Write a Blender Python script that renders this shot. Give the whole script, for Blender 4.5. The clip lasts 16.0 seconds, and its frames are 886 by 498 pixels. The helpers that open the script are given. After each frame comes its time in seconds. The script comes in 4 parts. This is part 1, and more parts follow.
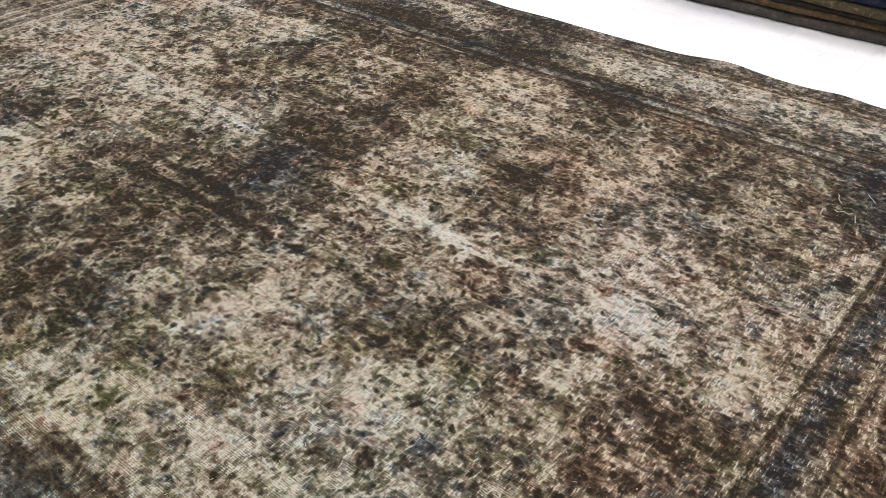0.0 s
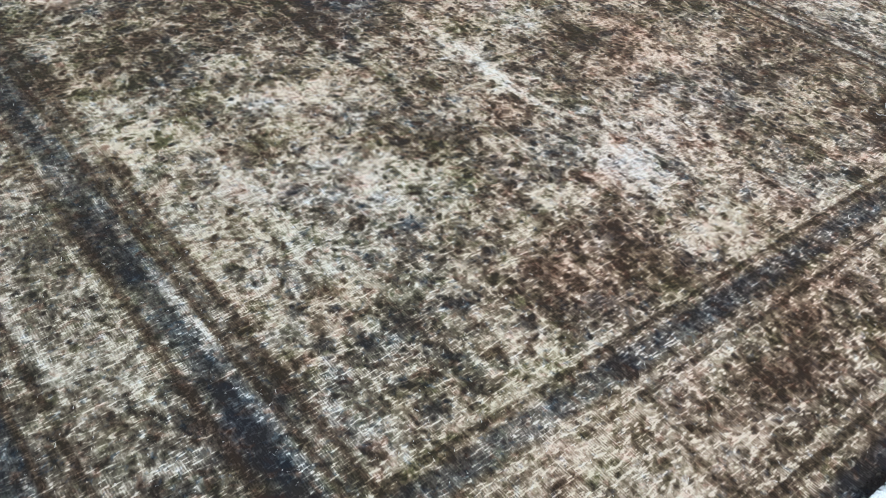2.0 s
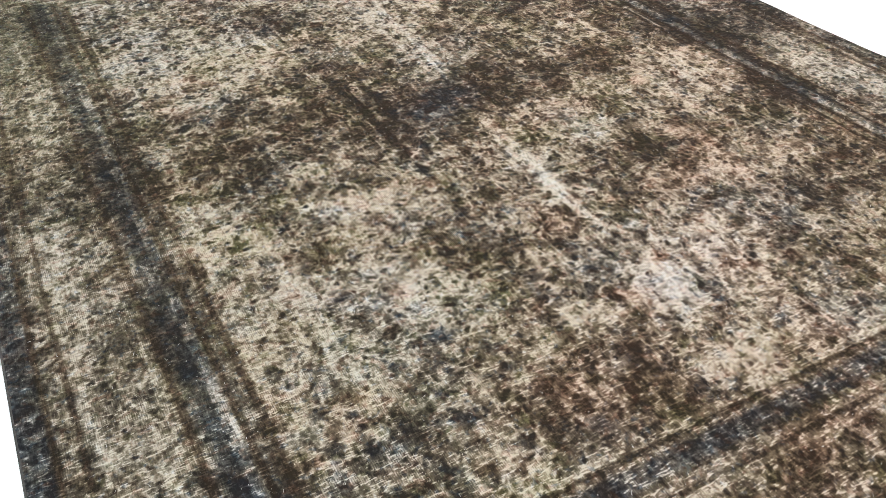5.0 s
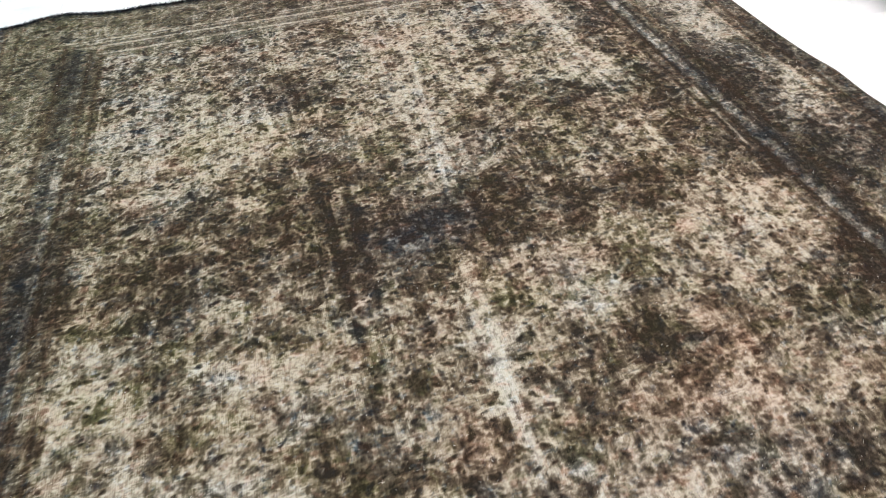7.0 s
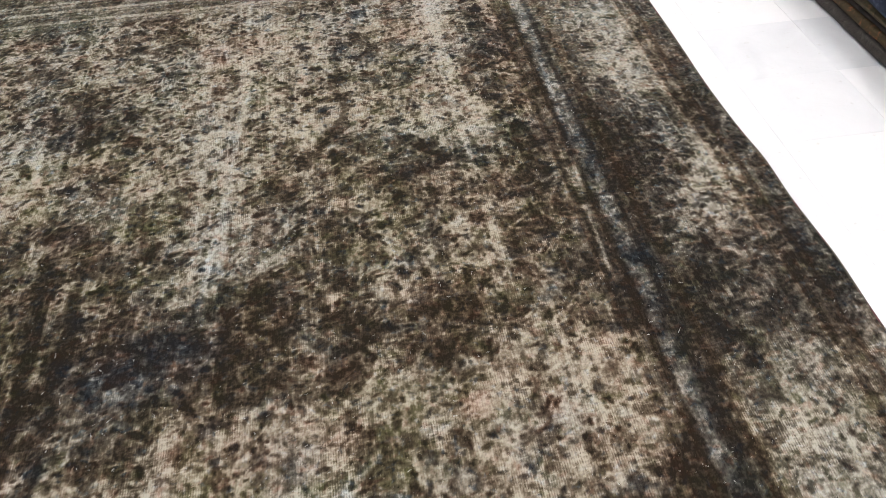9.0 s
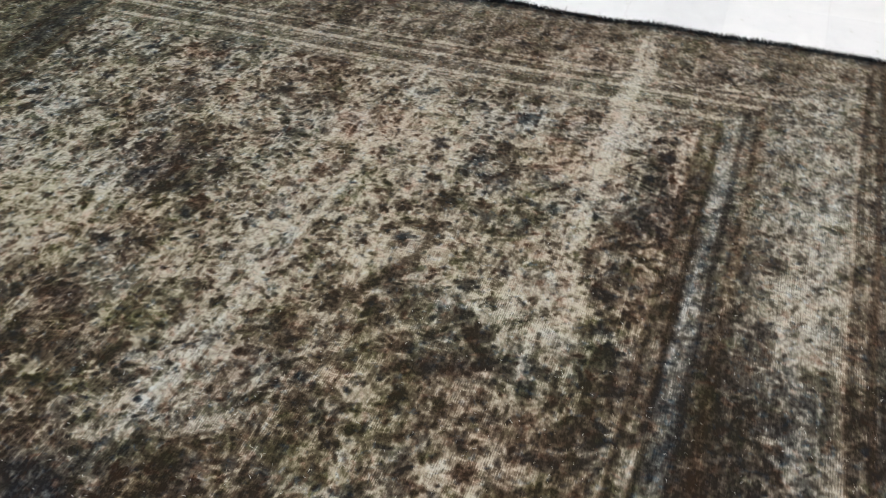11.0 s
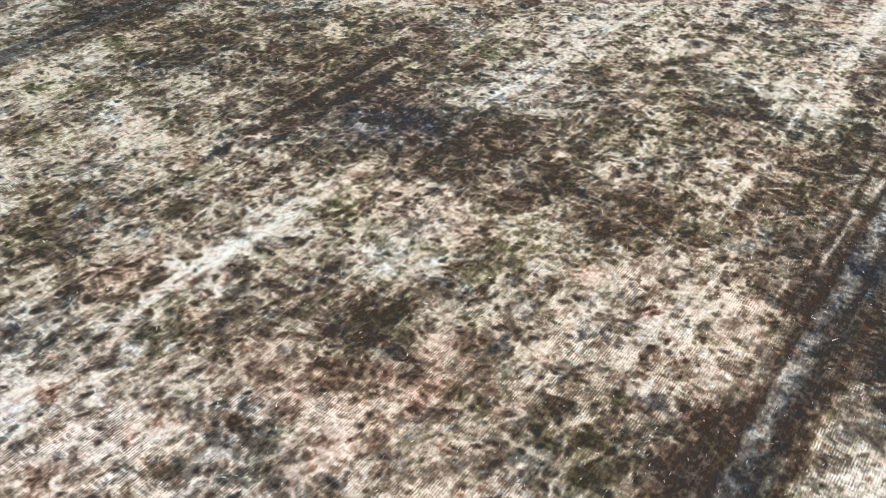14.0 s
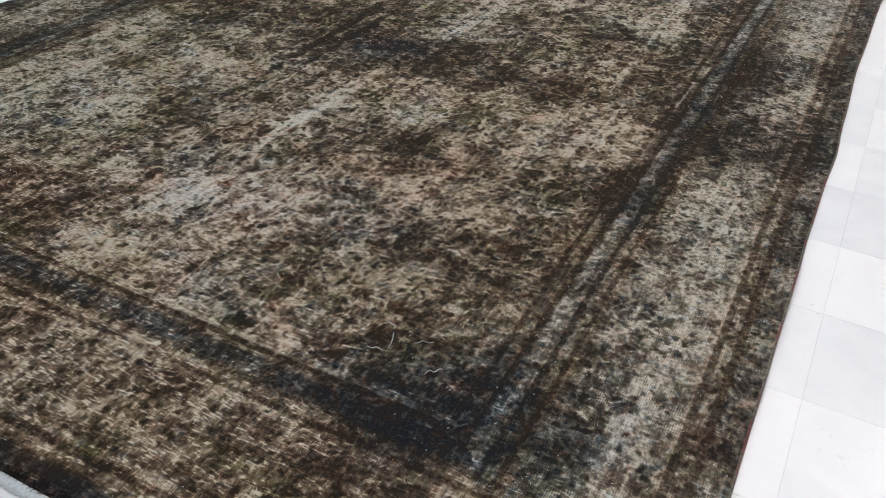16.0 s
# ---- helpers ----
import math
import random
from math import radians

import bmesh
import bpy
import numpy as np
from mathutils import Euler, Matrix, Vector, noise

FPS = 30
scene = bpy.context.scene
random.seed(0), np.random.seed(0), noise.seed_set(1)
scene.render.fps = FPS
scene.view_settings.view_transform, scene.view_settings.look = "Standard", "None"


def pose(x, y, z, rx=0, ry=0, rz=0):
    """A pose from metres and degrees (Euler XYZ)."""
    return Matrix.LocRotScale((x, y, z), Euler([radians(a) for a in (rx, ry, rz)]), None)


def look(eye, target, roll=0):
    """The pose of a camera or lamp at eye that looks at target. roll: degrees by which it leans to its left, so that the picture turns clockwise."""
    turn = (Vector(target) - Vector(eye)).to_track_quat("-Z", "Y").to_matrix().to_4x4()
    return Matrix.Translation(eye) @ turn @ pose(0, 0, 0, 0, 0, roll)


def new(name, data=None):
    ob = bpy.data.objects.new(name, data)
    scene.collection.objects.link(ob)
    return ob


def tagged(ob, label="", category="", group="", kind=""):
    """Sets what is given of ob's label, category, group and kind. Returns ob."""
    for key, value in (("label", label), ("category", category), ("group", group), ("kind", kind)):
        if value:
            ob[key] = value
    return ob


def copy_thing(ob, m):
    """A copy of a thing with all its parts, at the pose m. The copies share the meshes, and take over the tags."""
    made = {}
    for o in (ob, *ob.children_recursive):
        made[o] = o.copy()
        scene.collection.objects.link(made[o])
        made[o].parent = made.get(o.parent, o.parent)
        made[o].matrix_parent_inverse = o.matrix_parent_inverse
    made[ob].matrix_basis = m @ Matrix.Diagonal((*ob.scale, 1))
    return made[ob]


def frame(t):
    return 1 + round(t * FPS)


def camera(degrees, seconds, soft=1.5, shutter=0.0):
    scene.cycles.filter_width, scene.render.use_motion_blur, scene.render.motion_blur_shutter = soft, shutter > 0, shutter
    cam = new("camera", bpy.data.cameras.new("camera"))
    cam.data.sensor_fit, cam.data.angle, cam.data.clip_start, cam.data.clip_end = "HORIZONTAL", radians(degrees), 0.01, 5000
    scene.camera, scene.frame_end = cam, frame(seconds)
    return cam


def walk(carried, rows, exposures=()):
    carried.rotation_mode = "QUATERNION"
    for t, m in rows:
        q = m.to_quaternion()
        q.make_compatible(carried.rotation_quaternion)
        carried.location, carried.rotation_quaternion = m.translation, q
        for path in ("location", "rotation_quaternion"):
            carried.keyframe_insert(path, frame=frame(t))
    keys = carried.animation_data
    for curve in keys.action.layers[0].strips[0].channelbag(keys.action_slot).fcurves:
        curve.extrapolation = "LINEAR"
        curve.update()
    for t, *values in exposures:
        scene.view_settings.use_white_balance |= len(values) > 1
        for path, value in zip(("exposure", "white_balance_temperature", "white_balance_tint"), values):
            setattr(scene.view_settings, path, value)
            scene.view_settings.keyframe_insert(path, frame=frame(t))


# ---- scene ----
# ---------------------------------------------------------------- camera
cam = camera(54.3, 16.0, soft=0.6, shutter=0.2)

PATH = [
    (0, (0.059, 0.246, 1.225), (1.332, 1.269, 0.071), 0.2),
    (0.3, (0.082, 0.180, 1.217), (1.334, 1.228, 0.062), 0.8),
    (0.5, (0.094, 0.145, 1.204), (1.318, 1.215, 0.039), 1.3),
    (0.7, (0.104, 0.099, 1.190), (1.292, 1.198, 0.015), 1.6),
    (1, (0.108, 0.034, 1.173), (1.227, 1.161, -0.044), 1.8),
    (1.2, (0.097, 0.000, 1.159), (1.162, 1.126, -0.105), 2.2),
    (1.4, (0.092, -0.030, 1.152), (1.104, 1.082, -0.166), 2.8),
    (1.5, (0.095, -0.042, 1.142), (1.090, 1.067, -0.192), 3.1),
    (1.7, (0.070, -0.085, 1.147), (1.061, 1.038, -0.178), 3.6),
    (2, (0.019, -0.152, 1.157), (1.015, 0.990, -0.149), 4.5),
    (2.2, (-0.045, -0.207, 1.146), (0.952, 0.938, -0.156), 5.2),
    (2.5, (-0.151, -0.294, 1.146), (0.827, 0.855, -0.167), 5.6),
    (2.7, (-0.203, -0.336, 1.175), (0.754, 0.828, -0.141), 5.2),
    (3, (-0.228, -0.383, 1.214), (0.686, 0.836, -0.081), 3.7),
    (3.2, (-0.213, -0.408, 1.229), (0.672, 0.852, -0.047), 2.5),
    (5.3, (0.383, -0.311, 1.362), (1.004, 1.155, 0.151), -4.9),
    (5.5, (0.471, -0.287, 1.357), (1.013, 1.217, 0.156), -7.0),
    (5.8, (0.642, -0.232, 1.338), (1.050, 1.326, 0.152), -9.0),
    (6, (0.753, -0.207, 1.362), (1.074, 1.374, 0.179), -9.3),
    (6.2, (0.830, -0.173, 1.367), (1.094, 1.413, 0.178), -9.3),
    (6.5, (0.940, -0.112, 1.362), (1.177, 1.464, 0.153), -8.8),
    (6.7, (1.009, -0.041, 1.336), (1.264, 1.528, 0.122), -7.5),
    (7, (1.121, 0.095, 1.352), (1.410, 1.663, 0.145), -5.4),
    (7.2, (1.201, 0.167, 1.354), (1.486, 1.753, 0.169), -4.9),
    (7.5, (1.304, 0.247, 1.352), (1.550, 1.841, 0.169), -5.2),
    (7.7, (1.406, 0.296, 1.335), (1.589, 1.887, 0.138), -5.7),
    (8, (1.562, 0.378, 1.344), (1.647, 1.947, 0.107), -5.8),
    (8.2, (1.637, 0.420, 1.349), (1.703, 1.974, 0.091), -5.6),
    (8.5, (1.738, 0.512, 1.345), (1.868, 2.028, 0.047), -4.8),
    (8.7, (1.801, 0.599, 1.328), (1.986, 2.088, 0.006), -3.0),
    (10.8, (2.455, 1.418, 1.309), (1.971, 2.804, -0.049), -3.8),
    (11, (2.454, 1.475, 1.321), (1.908, 2.846, -0.030), -1.5),
    (11.2, (2.468, 1.508, 1.328), (1.778, 2.858, 0.024), -1.6),
    (11.3, (2.477, 1.510, 1.354), (1.708, 2.835, 0.068), -2.2),
    (11.5, (2.519, 1.517, 1.351), (1.589, 2.789, 0.120), -3.3),
    (11.7, (2.579, 1.510, 1.322), (1.517, 2.721, 0.136), -4.3),
    (12, (2.624, 1.470, 1.292), (1.468, 2.620, 0.132), -5.0),
    (12.2, (2.626, 1.426, 1.281), (1.435, 2.536, 0.120), -5.9),
    (12.5, (2.634, 1.302, 1.240), (1.419, 2.400, 0.072), -6.3),
    (12.7, (2.652, 1.185, 1.208), (1.457, 2.279, 0.026), -5.8),
    (13, (2.678, 1.035, 1.168), (1.572, 2.145, -0.076), -2.9),
    (13.2, (2.675, 0.933, 1.141), (1.644, 2.059, -0.152), 0.8),
    (13.5, (2.637, 0.809, 1.101), (1.653, 1.966, -0.200), 2.6),
    (13.7, (2.595, 0.709, 1.080), (1.648, 1.922, -0.198), 2.2),
    (14, (2.567, 0.543, 1.081), (1.668, 1.810, -0.178), 1.4),
    (14.2, (2.580, 0.436, 1.094), (1.699, 1.721, -0.160), 1.2),
    (14.5, (2.665, 0.229, 1.107), (1.800, 1.519, -0.152), 1.3),
    (14.8, (2.764, 0.007, 1.131), (1.924, 1.310, -0.132), 2.1),
    (15, (2.785, -0.081, 1.143), (1.970, 1.240, -0.118), 2.7),
    (15.3, (2.785, -0.219, 1.140), (2.009, 1.158, -0.085), 3.4),
    (15.5, (2.786, -0.331, 1.143), (2.039, 1.085, -0.055), 3.7),
    (15.7, (2.800, -0.424, 1.160), (2.072, 1.018, -0.020), 3.5),
    (16, (2.857, -0.549, 1.199), (2.157, 0.922, 0.039), 3.3),
]
EXPOSURES = [
    (0, 0.30, 6500, 8.7), (0.8, 0.25, 6400, 8.7), (1.2, 0.52, 6100, 7.7), (1.5, 0.68, 5900, 7.2), (2, 0.68, 5800, 6.5), (2.3, 0.50, 5900, 4.7), (2.8, -0.17, 7350, 1.5), (3.2, -0.38, 7450, 1.5),
    (5.3, 0.62, 6450, 9.7), (5.7, 0.45, 6450, 9.7), (6, -0.15, 6550, 9.7), (6.3, -0.15, 6650, 8.2), (6.5, 0.06, 6750, 5.7), (7, 0.45, 6500, 7.7), (7.5, 0.15, 6400, 7.7), (8.1, 0.05, 6450, 7.7), (8.7, 0.05, 6450, 7.7),
    (10.8, 0.0, 6400, 5.7), (11.5, -0.13, 6450, 2.7), (12, -0.06, 6450, 1.2), (12.8, -0.02, 6800, 8), (13.2, 0.52, 6500, 10), (14, 0.86, 6000, 7.7), (14.5, 0.75, 6000, 7.7), (15.2, 0.48, 6000, 7.2), (15.5, 0.45, 6000, 7.2), (16, -0.26, 6250, 6.7),
]
walk(cam, [(t, look(eye, aim, roll)) for t, eye, aim, roll in PATH], EXPOSURES)

# ---------------------------------------------------------------- world
world = bpy.data.worlds.new("indoor_air")
scene.world = world
world.use_nodes = True
world.node_tree.nodes["Background"].inputs[0].default_value = (0.9, 0.95, 1.0, 1)
world.node_tree.nodes["Background"].inputs[1].default_value = 0.05

# ---------------------------------------------------------------- sizes
RUG_W, RUG_L = 2.90, 3.99
PILE = 0.008                 # rug thickness; its top lies at z = 0
FLOOR = -PILE                # top of the tiles
TILE = 0.306
WEST, EAST, SOUTH, NORTH, TOP = -2.6, 5.6, -3.2, 7.2, 2.9


# ---------------------------------------------------------------- helpers
def mesh_of(name, bm):
    me = bpy.data.meshes.new(name)
    bm.to_mesh(me)
    bm.free()
    return me


def part(name, shape, material, parent=None, label=""):
    """Links a bmesh or a mesh as one object, under a thing where one is given."""
    me = mesh_of(name, shape) if isinstance(shape, bmesh.types.BMesh) else shape
    if material and not me.materials:
        me.materials.append(material)
    ob = new(name, me)
    ob.parent = parent
    if label:
        tagged(ob, label)
    return ob


def box(bm, x0, y0, z0, x1, y1, z1, bevel=0.0):
    made = bmesh.ops.create_cube(bm, size=1.0)["verts"]
    for v in made:
        v.co = Vector((x0 + (v.co.x + 0.5) * (x1 - x0), y0 + (v.co.y + 0.5) * (y1 - y0), z0 + (v.co.z + 0.5) * (z1 - z0)))
    if bevel:
        edges = list({e for v in made for e in v.link_edges})
        bmesh.ops.bevel(bm, geom=edges, offset=bevel, segments=1, affect="EDGES")
    return bm


def grid_noise(rng, xs, ys, cell_x, cell_y):
    """Smooth value noise from 0 to 1 at the points xs, ys, with cells of the given size."""
    u, v = xs / cell_x + 50.0, ys / cell_y + 50.0
    table = rng.random((256, 256))
    iu, iv = np.floor(u).astype(int), np.floor(v).astype(int)
    fu, fv = u - iu, v - iv
    fu, fv = fu * fu * (3 - 2 * fu), fv * fv * (3 - 2 * fv)
    a, b = table[iu % 256, iv % 256], table[(iu + 1) % 256, iv % 256]
    c, d = table[iu % 256, (iv + 1) % 256], table[(iu + 1) % 256, (iv + 1) % 256]
    return (a * (1 - fu) + b * fu) * (1 - fv) + (c * (1 - fu) + d * fu) * fv


# ---------------------------------------------------------------- materials
class Nodes:
    """A short way to wire a node material."""

    def __init__(self, name, roughness=0.8):
        self.mat = bpy.data.materials.new(name)
        self.mat.use_nodes = True
        self.tree = self.mat.node_tree
        self.bsdf = self.tree.nodes["Principled BSDF"]
        self.bsdf.inputs["Roughness"].default_value = roughness

    def add(self, kind, **values):
        node = self.tree.nodes.new(kind)
        for key, value in values.items():
            node.inputs[key].default_value = value
        return node

    def link(self, a, b):
        self.tree.links.new(a, b)

    def coords(self, scale=(1, 1, 1), space="Object"):
        tc = self.add("ShaderNodeTexCoord")
        mp = self.add("ShaderNodeMapping")
        mp.inputs["Scale"].default_value = scale
        self.link(tc.outputs[space], mp.inputs[0])
        return mp.outputs[0]

    def noise(self, vector, scale, detail=3.0, rough=0.55, distort=0.0):
        n = self.add("ShaderNodeTexNoise", Scale=scale, Detail=detail, Roughness=rough, Distortion=distort)
        self.link(vector, n.inputs["Vector"])
        return n.outputs["Fac"]

    def math(self, op, a, b=0.0, c=0.0, clamp=False):
        n = self.tree.nodes.new("ShaderNodeMath")
        n.operation, n.use_clamp = op, clamp
        for i, v in enumerate((a, b, c)):
            if isinstance(v, (int, float)):
                n.inputs[i].default_value = v
            else:
                self.link(v, n.inputs[i])
        return n.outputs[0]

    def ramp(self, fac, *stops):
        n = self.tree.nodes.new("ShaderNodeValToRGB")
        el = n.color_ramp.elements
        while len(el) < len(stops):
            el.new(0.5)
        for e, (pos, col) in zip(el, stops):
            e.position, e.color = pos, (*col, 1)
        self.link(fac, n.inputs[0])
        return n.outputs[0]

    def mix(self, fac, a, b, mode="MIX"):
        n = self.tree.nodes.new("ShaderNodeMix")
        n.data_type, n.blend_type = "RGBA", mode
        for sock, v in ((n.inputs[0], fac), (n.inputs[6], a), (n.inputs[7], b)):
            if isinstance(v, (int, float)):
                sock.default_value = v
            elif isinstance(v, tuple):
                sock.default_value = (*v, 1)
            else:
                self.link(v, sock)
        return n.outputs[2]

    def bump(self, height, strength, distance):
        n = self.add("ShaderNodeBump", Strength=strength, Distance=distance)
        self.link(height, n.inputs["Height"])
        self.link(n.outputs[0], self.bsdf.inputs["Normal"])

    def colour(self, c):
        if isinstance(c, tuple):
            self.bsdf.inputs["Base Color"].default_value = (*c, 1)
        else:
            self.link(c, self.bsdf.inputs["Base Color"])
        return self


def rug_wool():
    """Worn, overdyed wool: the dye attribute holds how pale, how blue and how rusty each spot is."""
    m = Nodes("worn_wool_pile", 0.85)
    dye = m.add("ShaderNodeAttribute")
    dye.attribute_name = "dye"
    sep = m.add("ShaderNodeSeparateColor")
    m.link(dye.outputs["Color"], sep.inputs[0])
    pale, blue, rust = sep.outputs
    mossy = dye.outputs["Alpha"]
    geo = m.add("ShaderNodeNewGeometry")
    at = geo.outputs["Position"]
    along = m.add("ShaderNodeMapping")
    along.inputs["Scale"].default_value = (1.0, 0.07, 1.0)
    m.link(at, along.inputs[0])
    along_more = m.add("ShaderNodeMapping")
    along_more.inputs["Location"].default_value = (7.3, 3.1, 0.0)
    m.link(at, along_more.inputs[0])
    leaf = m.noise(at, 40, 4.0, 0.6, 0.9)
    tuft = m.noise(at, 105, 2.0, 0.6, 0.3)
    streak = m.noise(along.outputs[0], 120, 2.0, 0.6)
    fine = m.noise(at, 300, 1.0, 0.5)
    short = m.add("ShaderNodeMapping")
    short.inputs["Scale"].default_value = (1.0, 0.38, 1.0)
    m.link(at, short.inputs[0])
    stroke = m.noise(short.outputs[0], 200, 1.5, 0.55, 0.2)
    across = m.add("ShaderNodeMapping")
    across.inputs["Scale"].default_value = (0.26, 1.0, 1.0)
    m.link(at, across.inputs[0])
    # pale weft dashes, with their crosswise sheen put into the colour
    weft_sheen = m.math("MULTIPLY", m.math("SUBTRACT", m.noise(across.outputs[0], 225, 1.0, 0.5, 0.1), 0.56), 8.0, clamp=True)
    hue = m.noise(at, 22, 3.0, 0.6)
    hue2 = m.noise(at, 52, 2.0, 0.6, 0.4)
    hue3 = m.noise(along_more.outputs[0], 38, 2.0, 0.6, 0.4)
    rows = m.add("ShaderNodeTexWave", Scale=68.0, Distortion=2.2, Detail=2.0)
    rows.inputs["Detail Scale"].default_value = 1.2
    rows.bands_direction = "X"
    m.link(at, rows.inputs["Vector"])
    v = m.math("ADD", -0.14, m.math("MULTIPLY", pale, 1.22))
    v = m.math("ADD", v, m.math("MULTIPLY", m.math("SUBTRACT", leaf, 0.5), 0.62))
    v = m.math("ADD", v, m.math("MULTIPLY", m.math("SUBTRACT", tuft, 0.5), 0.80))
    v = m.math("ADD", v, m.math("MULTIPLY", m.math("SUBTRACT", streak, 0.5), 0.30))
    v = m.math("ADD", v, m.math("MULTIPLY", m.math("SUBTRACT", fine, 0.5), 0.35))
    v = m.math("ADD", v, m.math("MULTIPLY", m.math("SUBTRACT", stroke, 0.5), 0.65))
    bald = m.math("MULTIPLY", m.math("SUBTRACT", m.noise(at, 8.0, 2.5), 0.42), 5.0, clamp=True)
    rib = m.math("MULTIPLY", m.math("SUBTRACT", rows.outputs["Fac"], 0.5), m.math("MULTIPLY_ADD", bald, 0.42, 0.06))
    dash = m.math("MULTIPLY", m.math("SUBTRACT", m.noise(short.outputs[0], 130, 2.0, 0.6), 0.36), 4.0, clamp=True)
    rib = m.math("MULTIPLY", rib, dash)
    v = m.math("ADD", v, m.math("MULTIPLY", rib, m.math("ADD", v, 0.12)))
    place = m.add("ShaderNodeSeparateXYZ")
    m.link(at, place.inputs[0])
    # towards the southwest: more pale dashes and a slightly darker tone
    southwest = m.math("MULTIPLY", m.math("SUBTRACT", 1.7, m.math("ADD", place.outputs["Y"], m.math("MULTIPLY", place.outputs["X"], 0.35))), 1.3, clamp=True)
    v = m.math("ADD", v, m.math("MULTIPLY", m.math("MULTIPLY", weft_sheen, m.math("MULTIPLY_ADD", pale, 1.0, 0.4)), m.math("MULTIPLY_ADD", southwest, 0.46, m.math("MULTIPLY_ADD", bald, 0.22, 0.04))))
    v = m.math("SUBTRACT", v, m.math("MULTIPLY", southwest, 0.075))
    v = m.math("MULTIPLY_ADD", v, 0.87, 0.051, clamp=True)
    ground = m.ramp(v, (0.0, (0.018, 0.013, 0.009)), (0.25, (0.050, 0.036, 0.024)),
                    (0.50, (0.107, 0.083, 0.057)), (0.72, (0.243, 0.202, 0.154)), (1.0, (0.428, 0.377, 0.308)))
    cool = m.ramp(v, (0.0, (0.008, 0.010, 0.014)), (0.25, (0.024, 0.031, 0.038)), (0.50, (0.058, 0.075, 0.084)),
                  (0.72, (0.185, 0.195, 0.200)), (1.0, (0.47, 0.475, 0.47)))
    warm = m.ramp(v, (0.0, (0.024, 0.012, 0.007)), (0.25, (0.066, 0.037, 0.024)), (0.50, (0.150, 0.090, 0.060)),
                  (0.72, (0.285, 0.195, 0.150)), (1.0, (0.47, 0.355, 0.29)))
    moss = m.ramp(v, (0.0, (0.014, 0.013, 0.006)), (0.25, (0.043, 0.040, 0.017)), (0.50, (0.094, 0.090, 0.038)),
                  (0.72, (0.230, 0.203, 0.134)), (1.0, (0.42, 0.378, 0.285)))
    spots = m.math("MULTIPLY", m.math("SUBTRACT", hue, 0.54), 5.0, clamp=True)
    c = m.mix(m.math("ADD", m.math("MULTIPLY", spots, 0.75), mossy, clamp=True), ground, moss)
    flecks = m.math("MULTIPLY", m.math("SUBTRACT", hue2, 0.57), 7.0, clamp=True)
    c = m.mix(m.math("ADD", blue, m.math("MULTIPLY", flecks, 0.7), clamp=True), c, cool)
    flecks2 = m.math("MULTIPLY", m.math("SUBTRACT", hue3, 0.56), 7.0, clamp=True)
    c = m.mix(m.math("ADD", rust, m.math("MULTIPLY", flecks2, 0.6), clamp=True), c, warm)
    m.colour(c)
    m.bsdf.inputs["Specular IOR Level"].default_value = 0.06
    height = m.math("ADD", m.math("MULTIPLY", tuft, 0.5), m.math("MULTIPLY", stroke, 0.9))
    height = m.math("ADD", height, m.math("MULTIPLY", rows.outputs["Fac"], 0.2))
    m.bump(height, 0.6, 0.0030)
    return m.mat


def marble():
    m = Nodes("polished_white_marble", 0.16)
    at = m.coords()
    geo = m.add("ShaderNodeNewGeometry")
    info = m.add("ShaderNodeObjectInfo")
    pos = m.add("ShaderNodeVectorMath")
    m.link(geo.outputs["Position"], pos.inputs[0])
    m.link(info.outputs["Random"], pos.inputs[1])
    cloud = m.noise(geo.outputs["Position"], 5.0, 4.0, 0.6, 0.8)
    vein = m.noise(pos.outputs[0], 9.0, 5.0, 0.62, 1.6)
    lines = m.math("ABSOLUTE", m.math("SUBTRACT", vein, 0.5))
    lines = m.math("MULTIPLY", m.math("SUBTRACT", 0.035, lines), 18.0, clamp=True)
    tone = m.math("MULTIPLY_ADD", info.outputs["Random"], 0.34, 0.13)
    tone = m.math("ADD", tone, m.math("MULTIPLY", cloud, 0.5))
    c = m.ramp(tone, (0.22, (0.655, 0.65, 0.69)), (0.42, (0.755, 0.75, 0.785)), (0.6, (0.82, 0.805, 0.835)), (0.9, (0.86, 0.84, 0.855)))
    c = m.mix(m.math("MULTIPLY", lines, 0.05), c, (0.48, 0.47, 0.46))
    speck = m.noise(geo.outputs["Position"], 38.0, 2.0)
    c = m.mix(m.math("MULTIPLY", m.math("SUBTRACT", speck, 0.68), 4.0, clamp=True), c, (0.52, 0.50, 0.47))
    m.colour(c)
    m.link(m.math("ADD", 0.14, m.math("MULTIPLY", cloud, 0.16)), m.bsdf.inputs["Roughness"])
    return m.mat


def plain(name, colour, rough=0.8, speckle=0.15, scale=60.0, bump=0.0):
    m = Nodes(name, rough)
    n = m.noise(m.coords(), scale, 4.0)
    dark = tuple(c * (1 - speckle) for c in colour)
    light = tuple(min(1.0, c * (1 + speckle)) for c in colour)
    m.colour(m.ramp(n, (0.3, dark), (0.7, light)))
    if bump:
        m.bump(n, 0.6, bump)
    return m.mat


